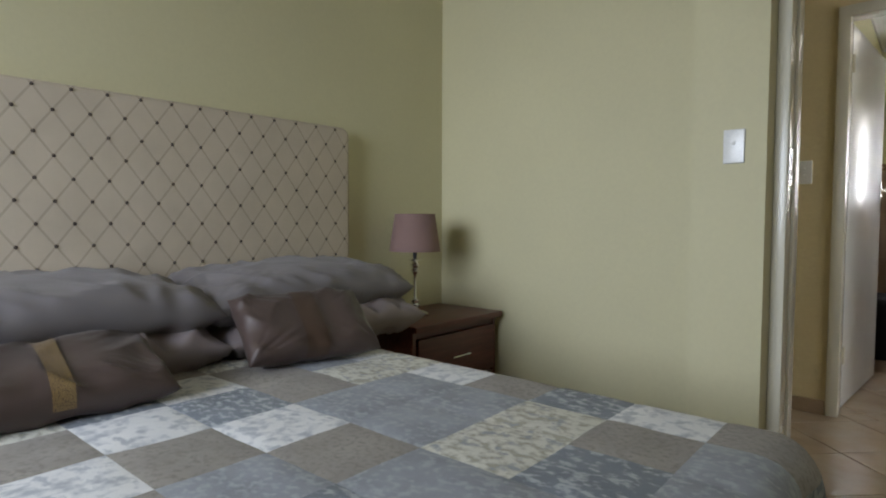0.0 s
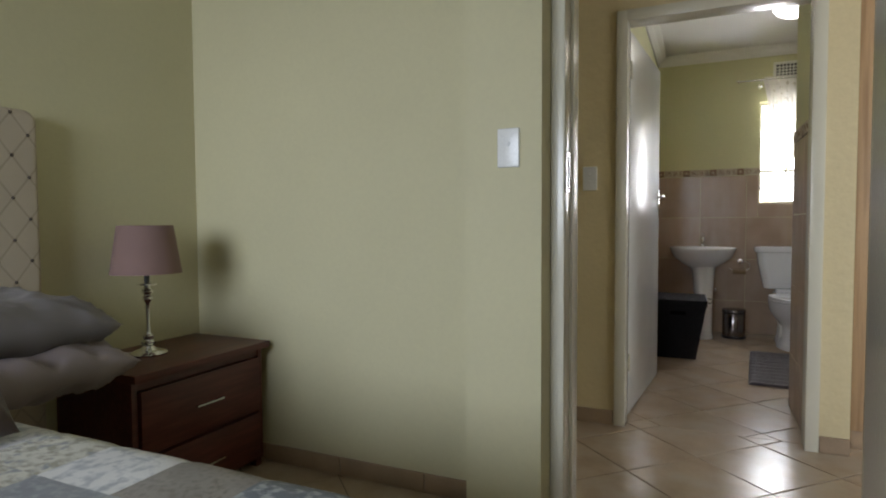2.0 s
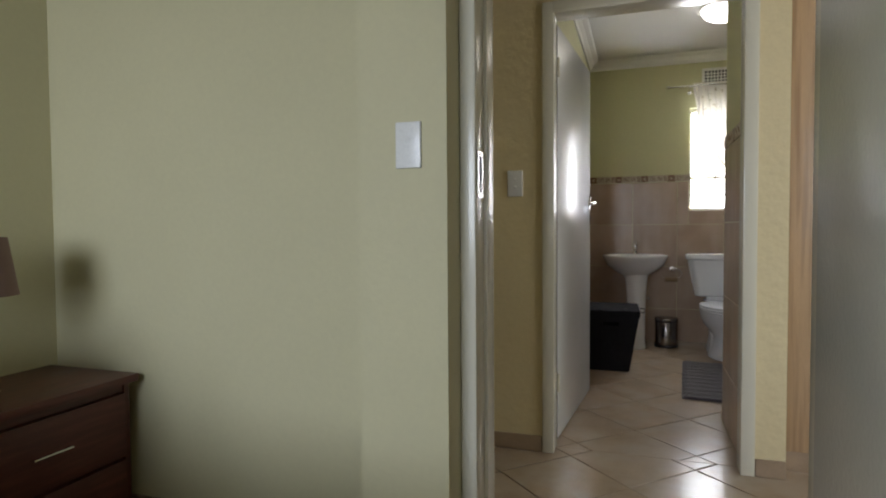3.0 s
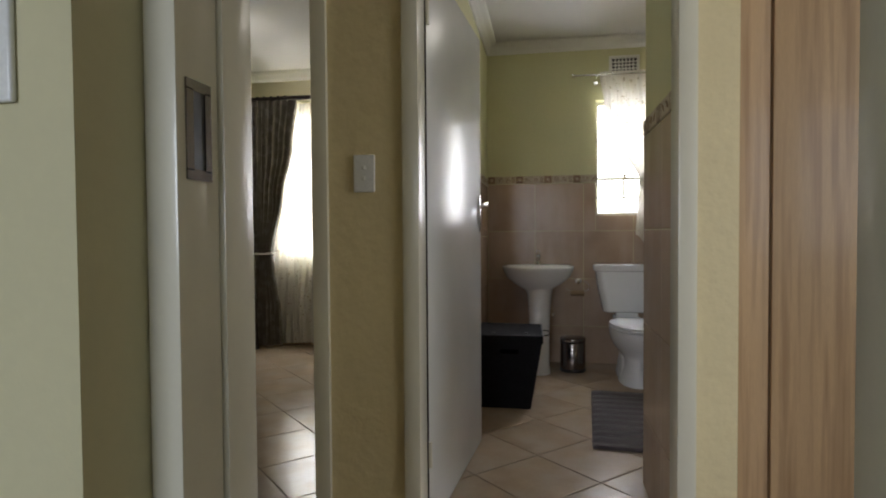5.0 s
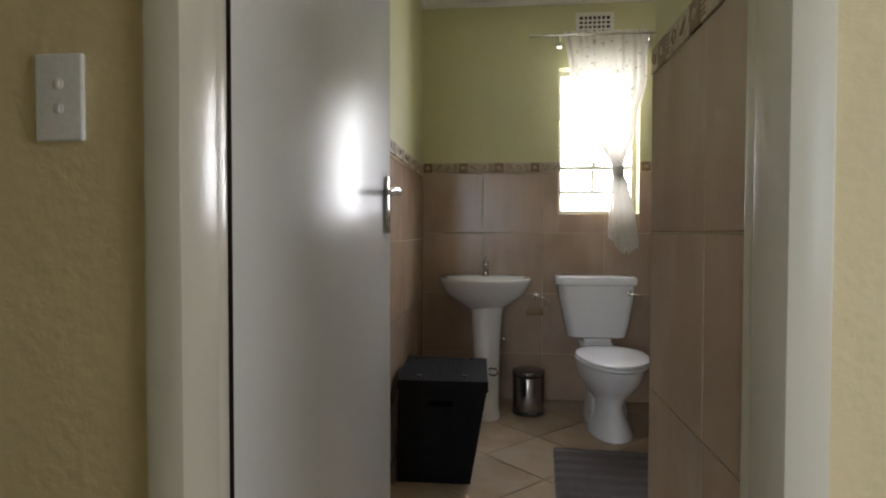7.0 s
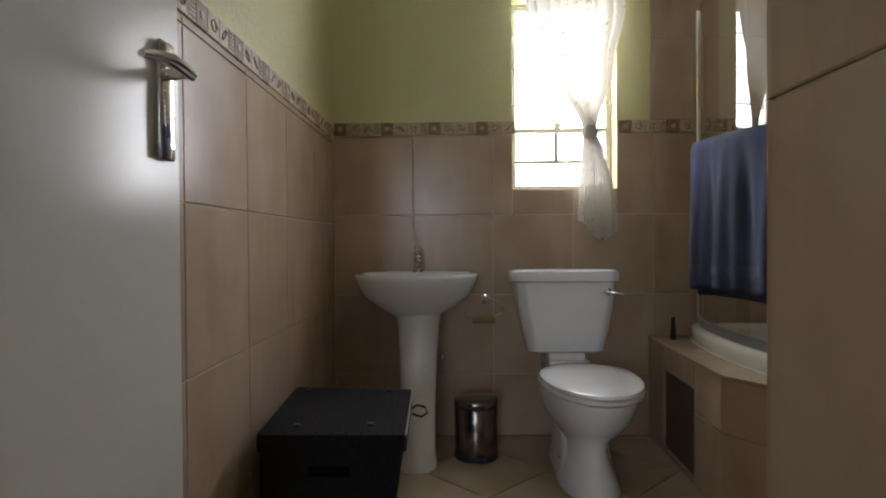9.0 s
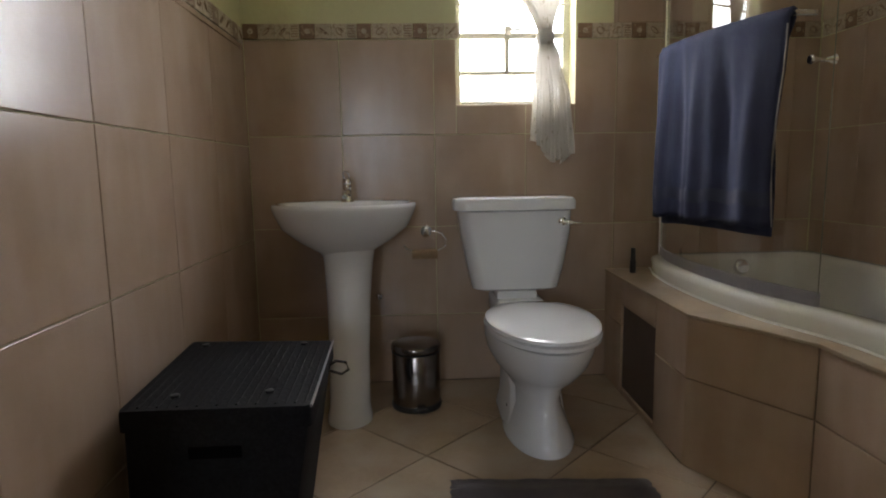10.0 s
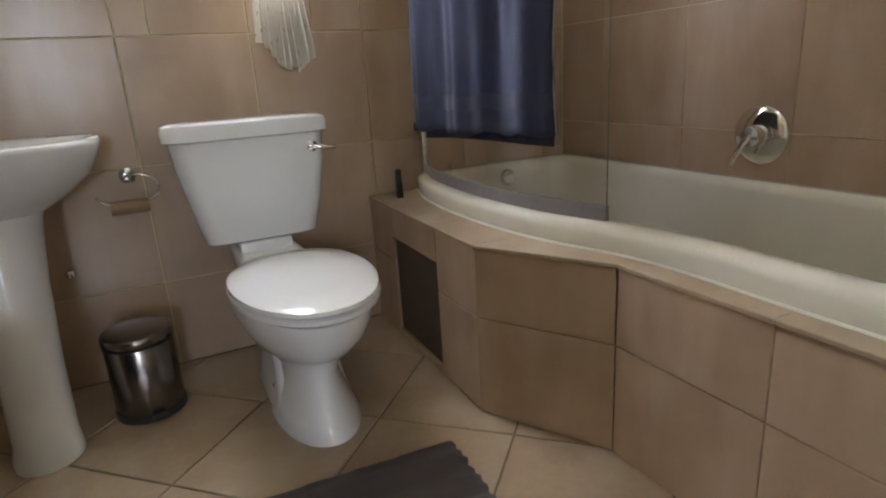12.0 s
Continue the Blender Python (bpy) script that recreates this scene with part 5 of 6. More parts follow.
HATCH = (6.205, 6.555, 0.03, 0.372)


def face_tiles(p, q, cuts, hatch=None):
    length = math.hypot(q[0] - p[0], q[1] - p[1])
    ux, uy = (q[0] - p[0]) / length, (q[1] - p[1]) / length
    ox, oy = offset(p, q, 1.0)
    edges = [0.0] + [c for c in cuts if 0.02 < c < length - 0.02] + [length]
    m = Matrix(((ux, uy, 0), (0, 0, 1), (-ox, -oy, 0))).transposed().to_4x4()
    for a, b in zip(edges, edges[1:]):
        for z0, z1 in ((0.002, 0.286), (0.286, LEDGE - 0.011)):
            cells = [(a, b, z0, z1)]
            if hatch:
                h0, h1, lo, hi = hatch
                cells = [c for c in ((a, min(b, h0), z0, z1), (max(a, h1), b, z0, z1), (max(a, h0), min(b, h1), z0, min(z1, lo)), (max(a, h0), min(b, h1), max(z0, hi), z1)) if c[1] - c[0] > 0.012 and c[3] - c[2] > 0.012]
            for c0, c1, d0, d1 in cells:
                w, h = (c1 - c0) / 2 - 0.0012, (d1 - d0) / 2 - 0.0018
                ob = part("tile", prism([(-w, -h), (w, -h), (w, h), (-w, h)], 0, 0.010, 0.0018), TILE, sur, soft=False)
                mm = m.copy()
                mm.translation = Vector((p[0] + ux * (c0 + c1) / 2 + ox * 0.011, p[1] + uy * (c0 + c1) / 2 + oy * 0.011, (d0 + d1) / 2))
                ob.matrix_world = mm


y_top = FRONT[0][1]
face_tiles(FRONT[0], FRONT[1], [y_top - 6.20], (y_top - HATCH[1], y_top - HATCH[0], HATCH[2], HATCH[3]))
face_tiles(FRONT[1], FRONT[2], [])
face_tiles(FRONT[2], FRONT[3], [0.37, 0.758])
hatch = part("hatch", box_bm(-0.17, -0.168, 0.0, 0.17, 0.168, 0.003, bevel=0.001), HATCHDARK, sur, "dark recessed access hatch")
hx, hy = (HATCH[0] + HATCH[1]) / 2, (HATCH[2] + HATCH[3]) / 2
hatch.matrix_world = Matrix(((-0.0277, 0.0, -0.9996, 1.5235 + 0.0115), (-0.9996, 0.0, 0.0277, hx), (0, 1, 0, hy), (0, 0, 0, 1)))


def tub_near(y):
    """The bath's outer edge on the open side: a bulge at the shower end."""
    pts = [(4.4, 1.742), (5.30, 1.745), (5.50, 1.752), (5.62, 1.745), (5.74, 1.712), (5.86, 1.672), (6.0, 1.650), (6.15, 1.640), (6.30, 1.642), (6.45, 1.652), (6.60, 1.676), (6.70, 1.705), (6.80, 1.755)]
    for (ya, xa), (yb, xb) in zip(pts, pts[1:]):
        if ya <= y <= yb:
            t = (y - ya) / (yb - ya)
            return xa + (xb - xa) * t
    return 1.742


def smooth_near(y):
    return sum(tub_near(y + d) for d in (-0.08, -0.04, 0, 0.04, 0.08)) / 5


Y0, Y1, XW = 5.06, F - 0.012, 2.446


def tub_outline(inset, z, corner):
    """The bath's outline, drawn in by inset, with rounded inner corners."""
    ys = [Y0 + inset + (Y1 - Y0 - 2 * inset) * k / 40 for k in range(41)]
    pts = []
    for y in ys:
        e = min(y - (Y0 + inset), (Y1 - inset) - y)
        pull = corner - math.sqrt(max(0.0, corner ** 2 - (corner - e) ** 2)) if e < corner else 0.0
        pts.append((smooth_near(y) + inset + pull, y, z))
    for y in ys[::-1]:
        e = min(y - (Y0 + inset), (Y1 - inset) - y)
        pull = corner - math.sqrt(max(0.0, corner ** 2 - (corner - e) ** 2)) if e < corner else 0.0
        pts.append((XW - inset * 0.75 - pull, y, z))
    return pts


tub = thing("bathtub", Matrix.Translation((0, 0, 0)), "cream-white acrylic shower bath with a curved wide end", "bathtub")
smooth(part("shell", loft([tub_outline(0.012, 0.452, 0.02), tub_outline(0.004, LEDGE + 0.006, 0.02), tub_outline(0.0, LEDGE + 0.04, 0.02), tub_outline(0.004, LEDGE + 0.056, 0.02), tub_outline(0.016, LEDGE + 0.064, 0.02), tub_outline(0.060, LEDGE + 0.064, 0.06), tub_outline(0.074, LEDGE + 0.058, 0.08), tub_outline(0.088, LEDGE + 0.035, 0.10), tub_outline(0.105, 0.40, 0.12), tub_outline(0.13, 0.22, 0.14), tub_outline(0.17, 0.13, 0.15), tub_outline(0.22, 0.115, 0.12)], close_start=False), ACRYLIC, tub), 45)
part("overflow", moved(lathe([(0, 0), (0.032, 0), (0.034, 0.006), (0.030, 0.018), (0.024, 0.024), (0, 0.026)], 24), Matrix.Translation((2.092, Y1 - 0.094, 0.497)) @ Matrix.Rotation(radians(84), 4, "X")), CHROME, tub, "round chrome overflow")
part("drain", lathe([(0, 0.117), (0.03, 0.117), (0.028, 0.121), (0, 0.122)], 20, (2.0, 6.3)), CHROME, tub)

# ledge tiles round the bath, cut to its curve
ledge_top = []
ring_pts = [Y1] + [Y1 - (Y1 - 4.54) * k / 60 for k in range(1, 61)]


def front_x(y):
    for (xa, ya), (xb, yb) in zip(FRONT, FRONT[1:]):
        if yb <= y <= ya:
            return xa + (xb - xa) * (ya - y) / (ya - yb)
    return 1.69


cuts = [Y1, 6.35, 5.955, 5.630, 5.26, 4.87, 4.54]
for a, b in zip(cuts, cuts[1:]):
    n = 14
    rows = []
    for k in range(n + 1):
        y = a - 0.001 + (b - a + 0.002) * k / n
        inner = min(smooth_near(y) + 0.006, 1.90) if y > Y0 else 2.446
        rows.append((front_x(y) - 0.004, inner, y))
    ring = [(r[0], r[2]) for r in rows] + [(r[1], r[2]) for r in rows[::-1]]
    bm = loft([[(x, y, LEDGE - 0.010) for x, y in ring], [(x, y, LEDGE - 0.002) for x, y in ring], [(x + (0.003 if i <= n else 0), y, LEDGE) for i, (x, y) in enumerate(ring)]])
    part("ledge_tile", bm, FLOORTILE, sur, "cream ledge tile", soft=False)
seal_pts = [(smooth_near(y) - 0.001, y, LEDGE + 0.001) for y in [Y0 + 0.02 + (Y1 - Y0 - 0.03) * k / 50 for k in range(51)]]
part("sealant", tube(seal_pts, 0.004, 6), ACRYLIC, tub, "white silicone bead")


def glass_x(y):
    return smooth_near(y) + 0.040


ya, yb = 5.735, Y1 - 0.012


def glass_sheet(z0, z1, thick, y_from, y_to, shift=0.0, n=40):
    ys = [y_from + (y_to - y_from) * k / n for k in range(n + 1)]
    outer = [(glass_x(y) + shift, y) for y in ys]
    inner = [(glass_x(y) + shift + thick, y) for y in ys[::-1]]
    return loft([[(x, y, z) for x, y in outer + inner] for z in (z0, z1)])


screen = thing("shower_screen", Matrix.Translation((0, 0, 0)), "curved clear glass shower screen standing on the bath rim", "shower screen")
screen_glass = part("glass", glass_sheet(0.578, 2.02, 0.003, ya, yb - 0.012), GLASS, screen, "clear curved glass")
screen_glass.visible_shadow = False
EDGE = material("polished_glass_edge", (0.27, 0.27, 0.22), 0.15, vary=0.02)
part("edge_trim", tube([(glass_x(ya) + 0.0015, ya, 0.585), (glass_x(ya) + 0.0015, ya, 2.02)], 0.0016, 8), EDGE, screen, "polished glass edge")
part("seal", glass_sheet(LEDGE + 0.0645, 0.590, 0.010, ya, yb - 0.012, -0.002), SEAL, screen, "grey translucent seal strip")
part("wall_profile", box_bm(glass_x(yb) - 0.012, yb - 0.014, LEDGE + 0.065, glass_x(yb) + 0.022, Y1 + 0.003, 2.03, bevel=0.003), CHROME, screen, "chrome wall profile")
part("hinge_post", tube([(glass_x(yb) - 0.008, yb - 0.022, LEDGE + 0.07), (glass_x(yb) - 0.008, yb - 0.022, 2.03)], 0.008, 10), CHROME, screen)
part("hinge_cap", lathe([(0.012, 0.715), (0.013, 0.73), (0.010, 0.745), (0, 0.746)], 12, (glass_x(yb) - 0.03, yb - 0.02)), BLACKPLASTIC, screen)
def rail_z(y):
    return 1.335 + (y - 6.2) * 0.055


rail_pts = [(glass_x(y) - 0.052, y, rail_z(y)) for y in [5.785 + (6.60 - 5.785) * k / 20 for k in range(21)]]
part("towel_rail", tube(rail_pts, 0.007, 10), CHROME, screen, "curved chrome towel rail")
for y in (5.80, 6.58):
    part("rail_mount", tube([(glass_x(y) - 0.052, y, rail_z(y)), (glass_x(y) + 0.012, y, rail_z(y))], 0.008, 10), CHROME, screen)
part("pull_knob", merge(tube([(glass_x(5.765) - 0.034, 5.765, 1.19), (glass_x(5.765) - 0.030, 5.765, 1.19), (glass_x(5.765) - 0.012, 5.765, 1.19), (glass_x(5.765) + 0.016, 5.765, 1.19), (glass_x(5.765) + 0.034, 5.765, 1.19), (glass_x(5.765) + 0.038, 5.765, 1.19)], [0.010, 0.013, 0.006, 0.006, 0.013, 0.010], 14)), CHROME, screen, "small chrome pull knob")

# towel folded over the rail
TOWEL_BAND = fabric("navy_woven_band", (0.027, 0.034, 0.078), 0.75)
tbm = bmesh.new()
NT, MT = 64, 60
tgrid = []
for i in range(NT + 1):
    y = 5.795 + (6.51 - 5.795) * i / NT
    row = []
    for j in range(MT + 1):
        s = j / MT
        front = 0.565 + 0.055 * (i / NT) + 0.006 * math.sin(i * 0.5)
        back = 0.60 + 0.055 * (i / NT) - 0.012 * math.sin(i / NT * 3.14)
        total = front + back
        d = s * total
        fold = 0.019 * math.sin(i / NT * 2 * math.pi * 2.6 + 1.2 * noise.noise(Vector((i * 0.08, j * 0.03, 4)))) + 0.004 * math.sin(i / NT * 2 * math.pi * 8 + 2)
        base_x = glass_x(min(y, 6.6)) - 0.052
        if d < front - 0.018:
            drop = front - d
            x, z = base_x - 0.016 - fold * min(drop / 0.25, 1) * 0.9 - 0.010 * drop, rail_z(y) + 0.012 - drop
        elif d > front + 0.018:
            drop = d - front
            x, z = base_x + 0.013 - 0.3 * fold * min(drop / 0.3, 1) * 0.5, rail_z(y) + 0.012 - drop
        else:
            k = (d - front) / 0.018
            x, z = base_x - 0.001 + 0.015 * k, rail_z(y) + 0.012 - 0.006 * k * k
        spread_y = y + (0.008 * math.sin(j * 0.2) if i in (0, NT) else 0) + (0.07 * (1 - i / NT) * min((d - front) / 0.12, 1) if d > front else 0)
        row.append(tbm.verts.new((x, spread_y, z + 0.002 * noise.noise(Vector((i * 0.9, j * 0.9, 1))))))
    tgrid.append(row)
for i in range(NT):
    for j in range(MT):
        tbm.faces.new((tgrid[i][j], tgrid[i + 1][j], tgrid[i + 1][j + 1], tgrid[i][j + 1]))
hem = bmesh.new()
hem_rows = [[hem.verts.new(tgrid[i][j].co + Vector((-0.0065, 0, 0))) for j in (3, 4, 5)] for i in range(NT + 1)]
for a, b in zip(hem_rows, hem_rows[1:]):
    for j in range(2):
        hem.faces.new((a[j], b[j], b[j + 1], a[j + 1]))
edge_pts = [tgrid[0][j].co + Vector((-0.004, -0.002, 0)) for j in range(0, 28, 3)]
towel = thing("towel", Matrix.Translation((0, 0, 0)), "navy blue terry bath towel hanging over the towel rail", "towel")
cloth = smooth(part("cloth", tbm, TOWEL, towel), 80)
sol = cloth.modifiers.new("thickness", "SOLIDIFY")
sol.thickness, sol.offset = 0.008, 0
smooth(part("hem_band", hem, TOWEL_BAND, towel, "smooth woven band near the hem"), 80)
part("stitched_edge", tube(edge_pts, 0.0022, 6), SEAL, towel, "pale stitched edge")

# bath mixer on the long wall
mix_ = thing("bath_mixer", Matrix.Translation((2.449, 5.84, 0.680)) @ Matrix.Rotation(-math.pi / 2, 4, "Y"), "round chrome bath mixer with a lever on the tiled wall", "bath mixer")
part("plate", lathe([(0, 0), (0.086, 0), (0.086, 0.006), (0.078, 0.013), (0.05, 0.018), (0.036, 0.020), (0, 0.020)], 40), CHROME, mix_)
part("hub", lathe([(0.034, 0.018), (0.033, 0.05), (0.028, 0.058), (0, 0.06)], 28), CHROME, mix_)
part("lever", tube([(0.0, 0.0, 0.05), (-0.022, 0.012, 0.066), (-0.055, 0.03, 0.072), (-0.082, 0.045, 0.070)], [0.012, 0.011, 0.010, 0.009], 12), CHROME, mix_)

bottle = thing("small_bottle", Matrix.Translation((1.612, 6.66, LEDGE)), "small slim dark bottle standing on the bath ledge", "bottle")
part("body", lathe([(0, 0), (0.0115, 0), (0.0125, 0.003), (0.0125, 0.05), (0.009, 0.056)], 16), BLACKPLASTIC, bottle)
part("cap", lathe([(0.010, 0.056), (0.0095, 0.10), (0.008, 0.105), (0, 0.106)], 16), BLACKPLASTIC, bottle)

# ---- ceiling lamps ----


def ceiling_lamp(x, y, label):
    c = thing("ceiling_lamp", Matrix.Translation((x, y, CEIL)), label, "ceiling lamp", "ceiling lamps")
    part("base", lathe([(0, -0.003), (0.15, -0.003), (0.155, -0.012), (0.150, -0.022), (0.14, -0.024)], 40), CORNICE, c)
    part("dome", lathe([(0.148, -0.020), (0.145, -0.045), (0.125, -0.075), (0.085, -0.098), (0.04, -0.108), (0, -0.111)], 40), LAMP_GLOW, c, "lit opal glass dome")


ceiling_lamp(1.02, 5.62, "lit opal glass dome lamp on the bathroom ceiling")
ceiling_lamp(-1.80, 5.84, "lit opal glass dome lamp on the second bedroom ceiling")

# ---- second bedroom ----
win2 = thing("window_2", Matrix.Translation((-2.05, BACK2, 0.85)), "bedroom window in a painted steel frame, bright outside", "window")
win2["kind"] = "structure"
for nm, b in (("frame_side", (0, 0.08, 0, 0.035, 0.12, 1.35)), ("frame_side", (1.215, 0.08, 0, 1.25, 0.12, 1.35)), ("frame_head", (0.035, 0.08, 1.315, 1.215, 0.12, 1.35)), ("frame_sill", (0.035, 0.08, 0, 1.215, 0.12, 0.035)), ("mullion", (0.61, 0.08, 0.035, 0.64, 0.12, 1.315)), ("transom", (0.035, 0.085, 0.95, 1.215, 0.115, 0.975))):
    part(nm, box_bm(*b, bevel=0.003), GLOSS, win2)
rod2 = thing("curtain_rod", Matrix.Translation((0, 7.09, 2.335)), "thick dark wooden curtain rod in the second bedroom", "curtain rod")
part("rod", tube([(-2.36, 0, 0), (-0.75, 0, 0)], 0.020, 14), BLACKWOOD, rod2)
part("finial", moved(lathe([(0, -0.03), (0.028, -0.018), (0.032, 0), (0.028, 0.018), (0, 0.03)], 16), Matrix.Translation((-2.37, 0, 0))), BLACKWOOD, rod2)
for x in (-2.28, -0.85):
    part("bracket", box_bm(x - 0.012, 0.0, -0.03, x + 0.012, 0.11, 0.005, bevel=0.003), BLACKWOOD, rod2)
for k in range(7):
    part("ring", moved(lathe([(0.024, -0.004), (0.029, -0.004), (0.029, 0.004), (0.024, 0.004)], 16), Matrix.Translation((-2.33 + 0.07 * k, 0, 0)) @ Matrix.Rotation(math.pi / 2, 4, "Y")), BLACKWOOD, rod2)
dr1 = thing("drape", Matrix.Translation((0, 7.05, 0)), "grey-taupe patterned drape tied back beside the window", "curtain", "second bedroom drapes")
smooth(part("cloth", gathered([(2.31, -2.34, -1.78, 0.022), (1.9, -2.33, -1.83, 0.026), (1.4, -2.29, -1.93, 0.028), (0.90, -2.24, -2.03, 0.030), (0.75, -2.25, -2.02, 0.030), (0.35, -2.33, -1.96, 0.032), (0.02, -2.36, -1.95, 0.030)], 9, 0.012, 5.0), DRAPE, dr1), 80)
part("tieback", tube([(-2.30, 0.05, 0.90), (-2.23, -0.045, 0.885), (-2.13, -0.06, 0.88), (-2.03, -0.045, 0.885), (-1.99, 0.03, 0.91)], 0.010, 8), SHEER_PLAIN, dr1, "pale cord tieback")
dr2 = thing("drape", Matrix.Translation((0, 7.05, 0)), "grey-taupe patterned drape hanging beside the window", "curtain", "second bedroom drapes")
smooth(part("cloth", gathered([(2.31, -1.50, -0.80, 0.022), (1.4, -1.42, -0.80, 0.026), (0.9, -1.10, -0.82, 0.028), (0.02, -1.20, -0.80, 0.028)], 9, 0.012, 8.0), DRAPE, dr2), 80)
vo = part("voile_curtain", gathered([(2.29, -2.12, -0.78, 0.010), (1.2, -2.12, -0.78, 0.014), (0.03, -2.14, -0.78, 0.016)], 26, 0.006, 11.0, cols=200, rows=30), SHEER_PLAIN)
vo.matrix_world = Matrix.Translation((0, 7.125, 0))
smooth(tagged(vo, "thin white voile curtain hanging to the floor before the window", "curtain"), 80)

# leaning mirror across the corner
mir_turn = math.atan2(7.075 - 6.47, -2.265 + 2.835)
mm = thing("standing_mirror", Matrix.Translation((-2.725, 6.355, 0)) @ Matrix.Rotation(mir_turn - radians(2.3), 4, "Z") @ Matrix.Rotation(radians(-6.5), 4, "X"), "tall mirror in a wide dark wood frame leaning in the corner", "mirror")
MW, MH, MB = 0.831, 1.725, 0.088
for nm, b in (("frame_side", (0, 0, 0, MB, 0.035, MH)), ("frame_side", (MW - MB, 0, 0, MW, 0.035, MH)), ("frame_rail", (MB, 0, MH - MB, MW - MB, 0.035, MH)), ("frame_rail", (MB, 0, 0, MW - MB, 0.035, MB))):
    part(nm, box_bm(*b, bevel=0.008), BLACKWOOD, mm)
part("mirror_glass", box_bm(MB - 0.004, 0.016, MB - 0.004, MW - MB + 0.004, 0.022, MH - MB + 0.004), MIRROR, mm, "clear mirror glass", soft=False)
part("back_board", box_bm(0.02, 0.0355, 0.02, MW - 0.02, 0.040, MH - 0.02), BLACKWOOD, mm)

# single bed along the wall
b2 = thing("bed", Matrix.Translation((0, 0, 0)), "single bed along the wall with a mauve-brown skirt", "bed")
part("base", box_bm(-2.85, 4.10, 0.06, -2.10, 6.10, 0.32, bevel=0.01), BEDSKIRT, b2)
part("mattress", box_bm(-2.85, 4.08, 0.32, -2.08, 6.12, 0.545, bevel=0.04, segments=3), PILLOW_MAUVE, b2)
skirt_bm = bmesh.new()
sk = []
path = [(-2.075, 4.15 + 1.97 * k / 90) for k in range(91)] + [(-2.075 - 0.76 * k / 36, 6.125) for k in range(1, 37)]
for k, (x, y) in enumerate(path):
    w = 0.010 * math.sin(k * 0.9) + 0.006 * noise.noise(Vector((k * 0.3, 0, 0)))
    lift = 0.03 + 0.018 * math.sin(k * 0.23)
    sk.append([skirt_bm.verts.new((x + w * s, y + (w * s if y > 6.12 else 0), z)) for s, z in ((1.3, lift), (1.0, 0.15), (0.5, 0.36))])
for a, b in zip(sk, sk[1:]):
    for i in range(2):
        skirt_bm.faces.new((a[i], b[i], b[i + 1], a[i + 1]))
smooth(part("skirt", skirt_bm, BEDSKIRT, b2), 80)
for lx, ly in ((-2.80, 4.15), (-2.14, 4.15), (-2.80, 6.05), (-2.14, 6.05)):
    part("leg", lathe([(0.02, 0), (0.025, 0.065)], 10, (lx, ly)), BLACKWOOD, b2)
bm, _f = draped(-2.86, -2.075, 3.9, 6.12, 0.556, (-2.86, -1.80, 4.5, 6.42), 0.018, 0.2, 8.0)
for v in bm.verts:
    v.co.z += 0.004 * noise.noise(v.co * 5) + 0.007 * (1 - 2.4 * abs(noise.noise(Vector((v.co.x * 3 + v.co.y * 3, v.co.y * 5 - v.co.x * 4, v.co.z)))) ** 0.7)
    v.co.x += 0.030 * (0.5 - 1.6 * abs(noise.noise(Vector((v.co.z * 2.2 + v.co.y * 2, v.co.y * 7, 3)))) ** 0.8) * (v.co.x > -2.08)
thr = smooth(part("throw", bm, THROW), 80)
tagged(thr, "grey-blue satin throw hanging over the foot of the single bed", "throw")

nt2 = thing("low_cabinet", Matrix.Translation((-1.937, 3.96, 0)), "low dark wood cabinet on short feet beside the bed", "cabinet")
part("body", box_bm(0.02, 0.02, 0.07, 0.645, 0.595, 0.555, bevel=0.004), DARKWOOD, nt2)
part("top", box_bm(0.0, 0.0, 0.556, 0.675, 0.625, 0.588, bevel=0.006), DARKWOOD, nt2)
for x in (0.03, 0.60):
    for y in (0.03, 0.55):
        part("foot", merge(loft([quad_ring([(x, y), (x + 0.035, y), (x + 0.035, y + 0.035), (x, y + 0.035)], 0.0, 0.004), quad_ring([(x - 0.005, y - 0.005), (x + 0.042, y - 0.005), (x + 0.042, y + 0.042), (x - 0.005, y + 0.042)], 0.071, 0.004)])), DARKWOOD, nt2)
for z in (0.10, 0.33):
    dr = part("drawer", box_bm(0.05, 0.594, z, 0.61, 0.606, z + 0.2, bevel=0.003), DARKWOOD, nt2)
    part("handle", tube([(0.27, 0.606, z + 0.1), (0.28, 0.625, z + 0.1), (0.38, 0.625, z + 0.1), (0.39, 0.606, z + 0.1)], 0.005, 8), CHROME, dr)

# shelf cabinet on the partition wall
sc = thing("shelf_cabinet", Matrix.Translation((-0.105, 5.26, 0)) @ Matrix.Rotation(math.pi / 2, 4, "Z"), "tall dark wood shelf cabinet with a moulded top and a drawer", "cabinet")
CW, CD, CH = 0.95, 0.36, 1.93
for nm, b in (("side", (0, 0, 0, 0.03, CD, CH)), ("side", (CW - 0.03, 0, 0, CW, CD, CH)), ("back", (0.03, 0.0, 0.0, CW - 0.03, 0.015, CH)), ("plinth", (0.03, CD - 0.04, 0, CW - 0.03, CD - 0.01, 0.09))):
    part(nm, box_bm(*b, bevel=0.002), BLACKWOOD, sc)
part("cornice", merge(box_bm(-0.02, 0, CH, CW + 0.02, CD + 0.02, CH + 0.03, bevel=0.006), box_bm(-0.045, 0, CH + 0.03, CW + 0.045, CD + 0.045, CH + 0.06, bevel=0.008)), BLACKWOOD, sc)
for z in (0.09, 0.46, 0.80, 1.12, 1.56):
    part("shelf", box_bm(0.03, 0.015, z, CW - 0.03, CD - 0.01, z + 0.025, bevel=0.002), BLACKWOOD, sc)
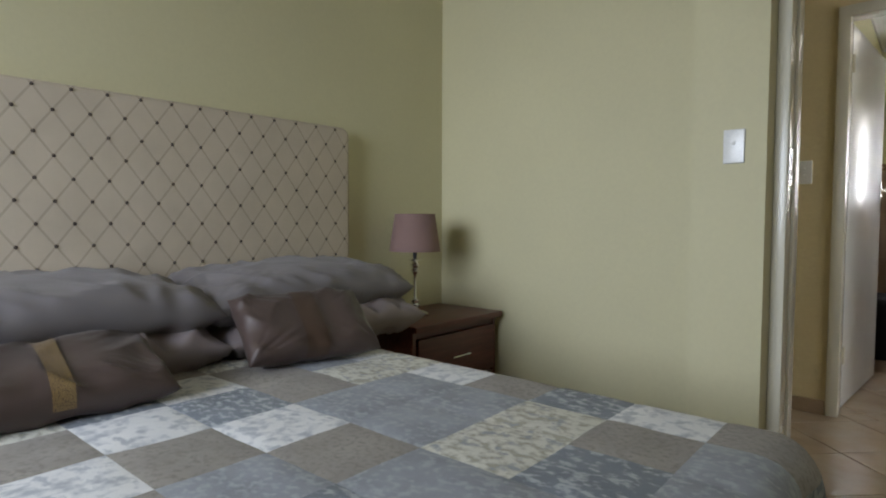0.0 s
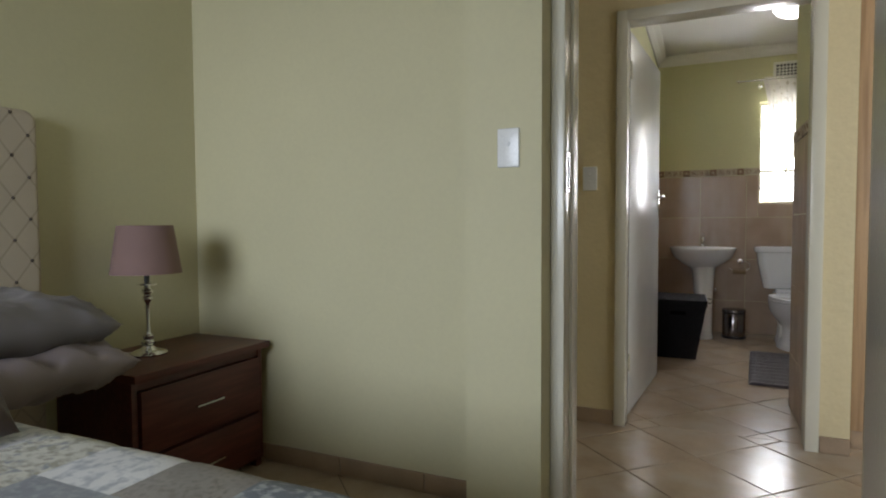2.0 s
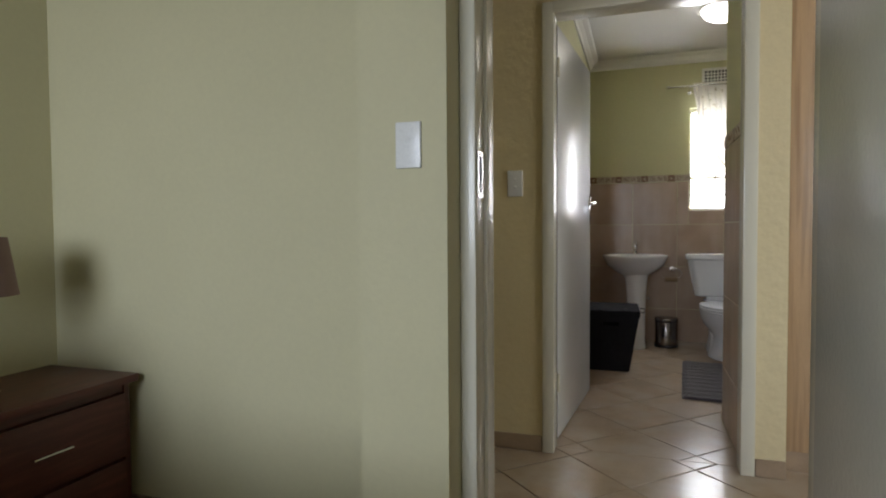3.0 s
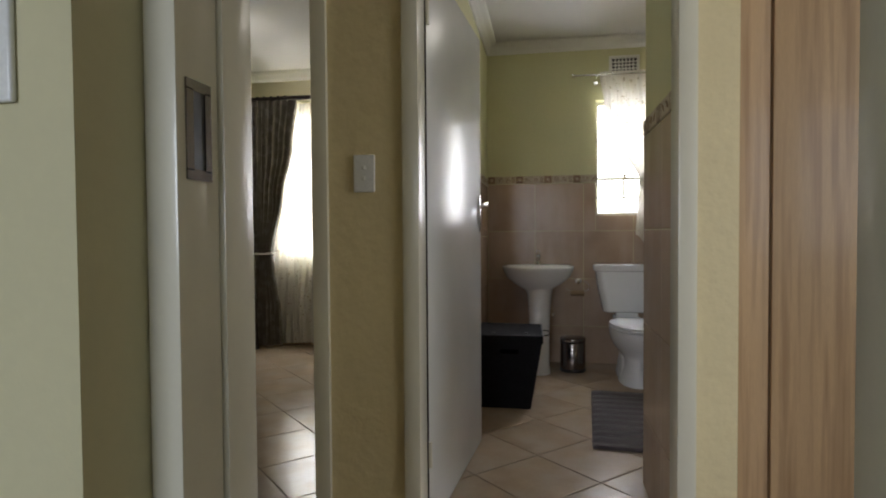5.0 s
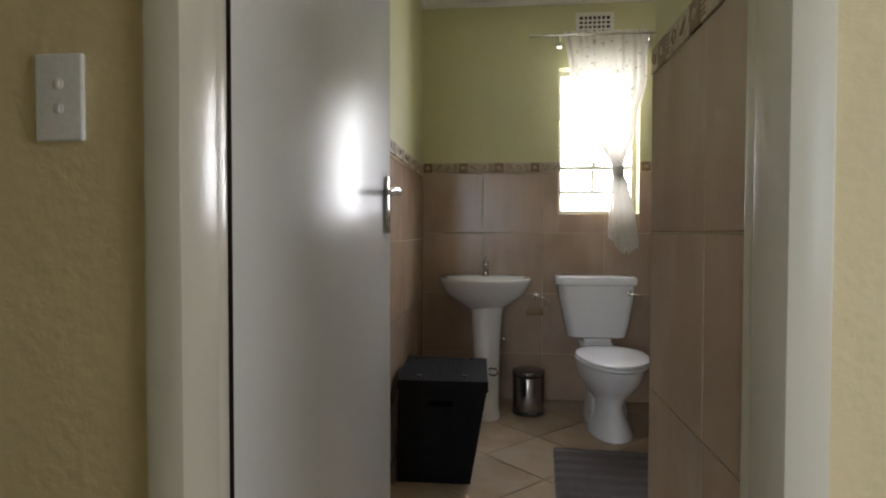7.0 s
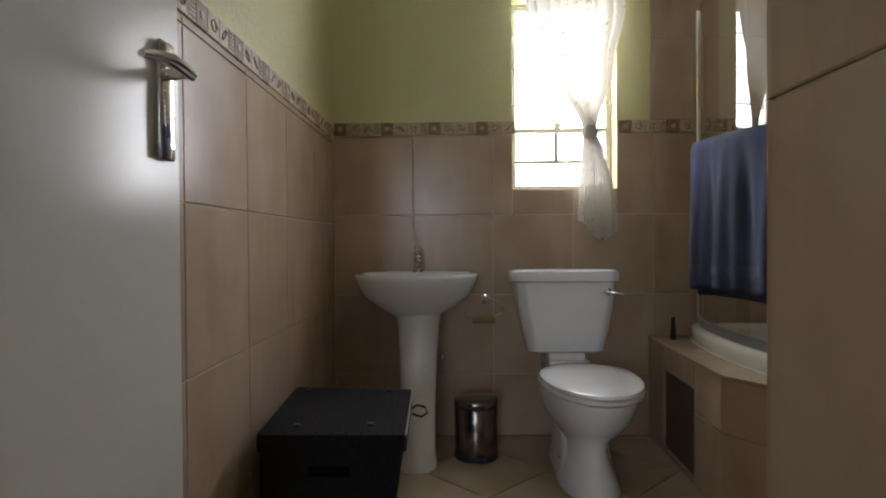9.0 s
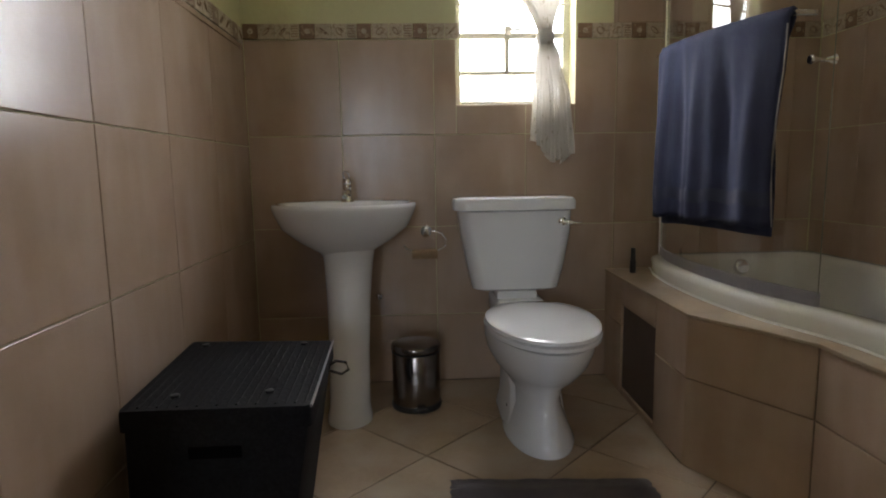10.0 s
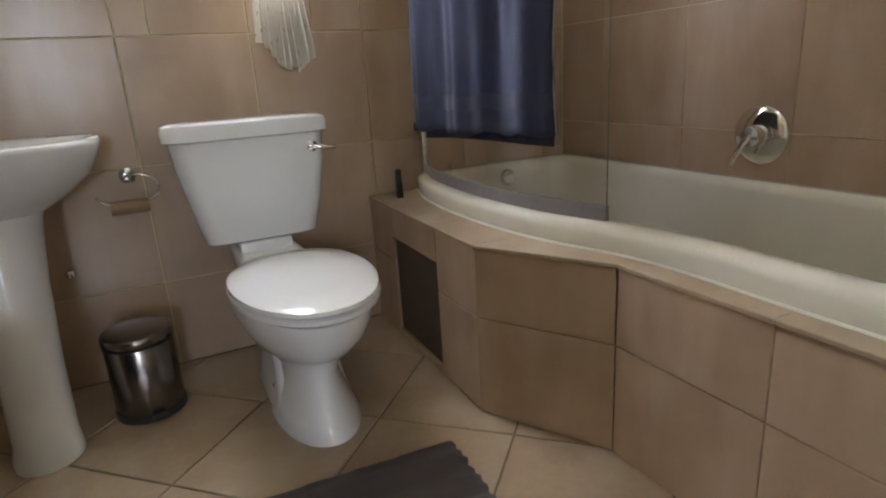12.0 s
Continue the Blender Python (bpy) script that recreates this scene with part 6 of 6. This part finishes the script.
dr = part("drawer", box_bm(0.034, 0.02, 0.83, CW - 0.034, CD, 1.115, bevel=0.004), BLACKWOOD, sc)
part("handle", tube([(0.34, CD, 0.99), (0.36, CD + 0.03, 0.985), (0.60, CD + 0.03, 0.985), (0.62, CD, 0.99)], 0.006, 8), CHROME, dr, "long metal pull handle")
pot = thing("plant_pot", Matrix.Translation((-0.33, 5.60, 1.585)), "white pot with a bunch of small white flowers", "pot plant")
part("pot", lathe([(0, 0), (0.045, 0), (0.062, 0.11), (0.066, 0.115), (0.06, 0.118), (0.055, 0.105), (0, 0.10)], 24), CERAMIC, pot)
rnd = random.Random(4)
blooms = []
for k in range(46):
    a, e, r = rnd.uniform(0, 6.28), rnd.uniform(0.0, 1.4), rnd.uniform(0.05, 0.085)
    c = Vector((r * math.cos(a) * math.cos(e) * 1.1, r * math.sin(a) * math.cos(e) * 1.1, 0.135 + r * math.sin(e)))
    petal = bmesh.new()
    bmesh.ops.create_icosphere(petal, subdivisions=1, radius=rnd.uniform(0.011, 0.018), matrix=Matrix.LocRotScale(c, Euler((a, e, 0)), (1, 1, 0.55)))
    blooms.append(petal)
part("flowers", merge(*blooms), CERAMIC, pot, "dense white blossoms")
ph = thing("photo_frame", pose(-0.34, 5.60, 0.485, -8, 0, 90), "small silver photo frame standing on the shelf", "photo frame")
bars("frame_bar", [(-0.07, 0, 0, -0.05, 0.012, 0.2), (0.05, 0, 0, 0.07, 0.012, 0.2), (-0.05, 0, 0, 0.05, 0.012, 0.02), (-0.05, 0, 0.18, 0.05, 0.012, 0.2)], CHROME, ph)
part("print", box_bm(-0.05, 0.002, 0.02, 0.05, 0.008, 0.18), QUILT_TAUPE, ph, soft=False)

# bedroom window behind the walk
win3 = thing("window_3", Matrix.Translation((-1.45, -1.85, 0.85)), "bedroom window in a painted steel frame", "window")
win3["kind"] = "structure"
for nm, b in (("frame_side", (0, 0.03, 0, 0.035, 0.07, 1.35)), ("frame_side", (1.515, 0.03, 0, 1.55, 0.07, 1.35)), ("frame_head", (0.035, 0.03, 1.315, 1.515, 0.07, 1.35)), ("frame_sill", (0.035, 0.03, 0, 1.515, 0.07, 0.035)), ("mullion", (0.76, 0.03, 0.035, 0.79, 0.07, 1.315))):
    part(nm, box_bm(*b, bevel=0.003), GLOSS, win3)
tagged(structure("ground", box_bm(-60, -60, -0.5, 60, 60, -0.13), GROUT_PALE, "bare pale ground outside the house"), kind="structure")
# ---- floors (last: many pieces) ----
diagonal_floor("floor_bedroom", (-1.84, -1.85, 1.42, 2.70), (0.70, 3.757), 0.2675, "cream glazed floor tiles laid diagonally", reach=(-1.69, -0.9, 1.30, 2.70))
diagonal_floor("floor_hall", (-1.84, 2.704, 3.62, 3.848), (0.70, 3.757), 0.2675, "cream glazed floor tiles laid diagonally in the hall", reach=(-1.69, 2.701, 3.0, 3.848))
diagonal_floor("floor_bathroom", (-0.10, 3.850, 2.60, 6.99), (1.259, 6.088), 0.270, "cream glazed floor tiles laid diagonally in the bathroom", reach=(0.02, 3.849, 2.45, 6.78))
diagonal_floor("floor_second_bedroom", (-3.0, 3.850, -0.104, 7.40), (-0.80, 4.93), 0.2735, "cream glazed floor tiles laid diagonally in the second bedroom", reach=(-2.875, 3.849, -0.104, 7.2))
# floor of the invented room that holds the south fill lamp
diagonal_floor("floor_living_room", (1.424, 0.4, 3.62, 2.70), (0.70, 3.757), 0.2675, "cream glazed floor tiles laid diagonally in the added, unseen room", reach=(1.6, 1.6, 3.0, 2.70))
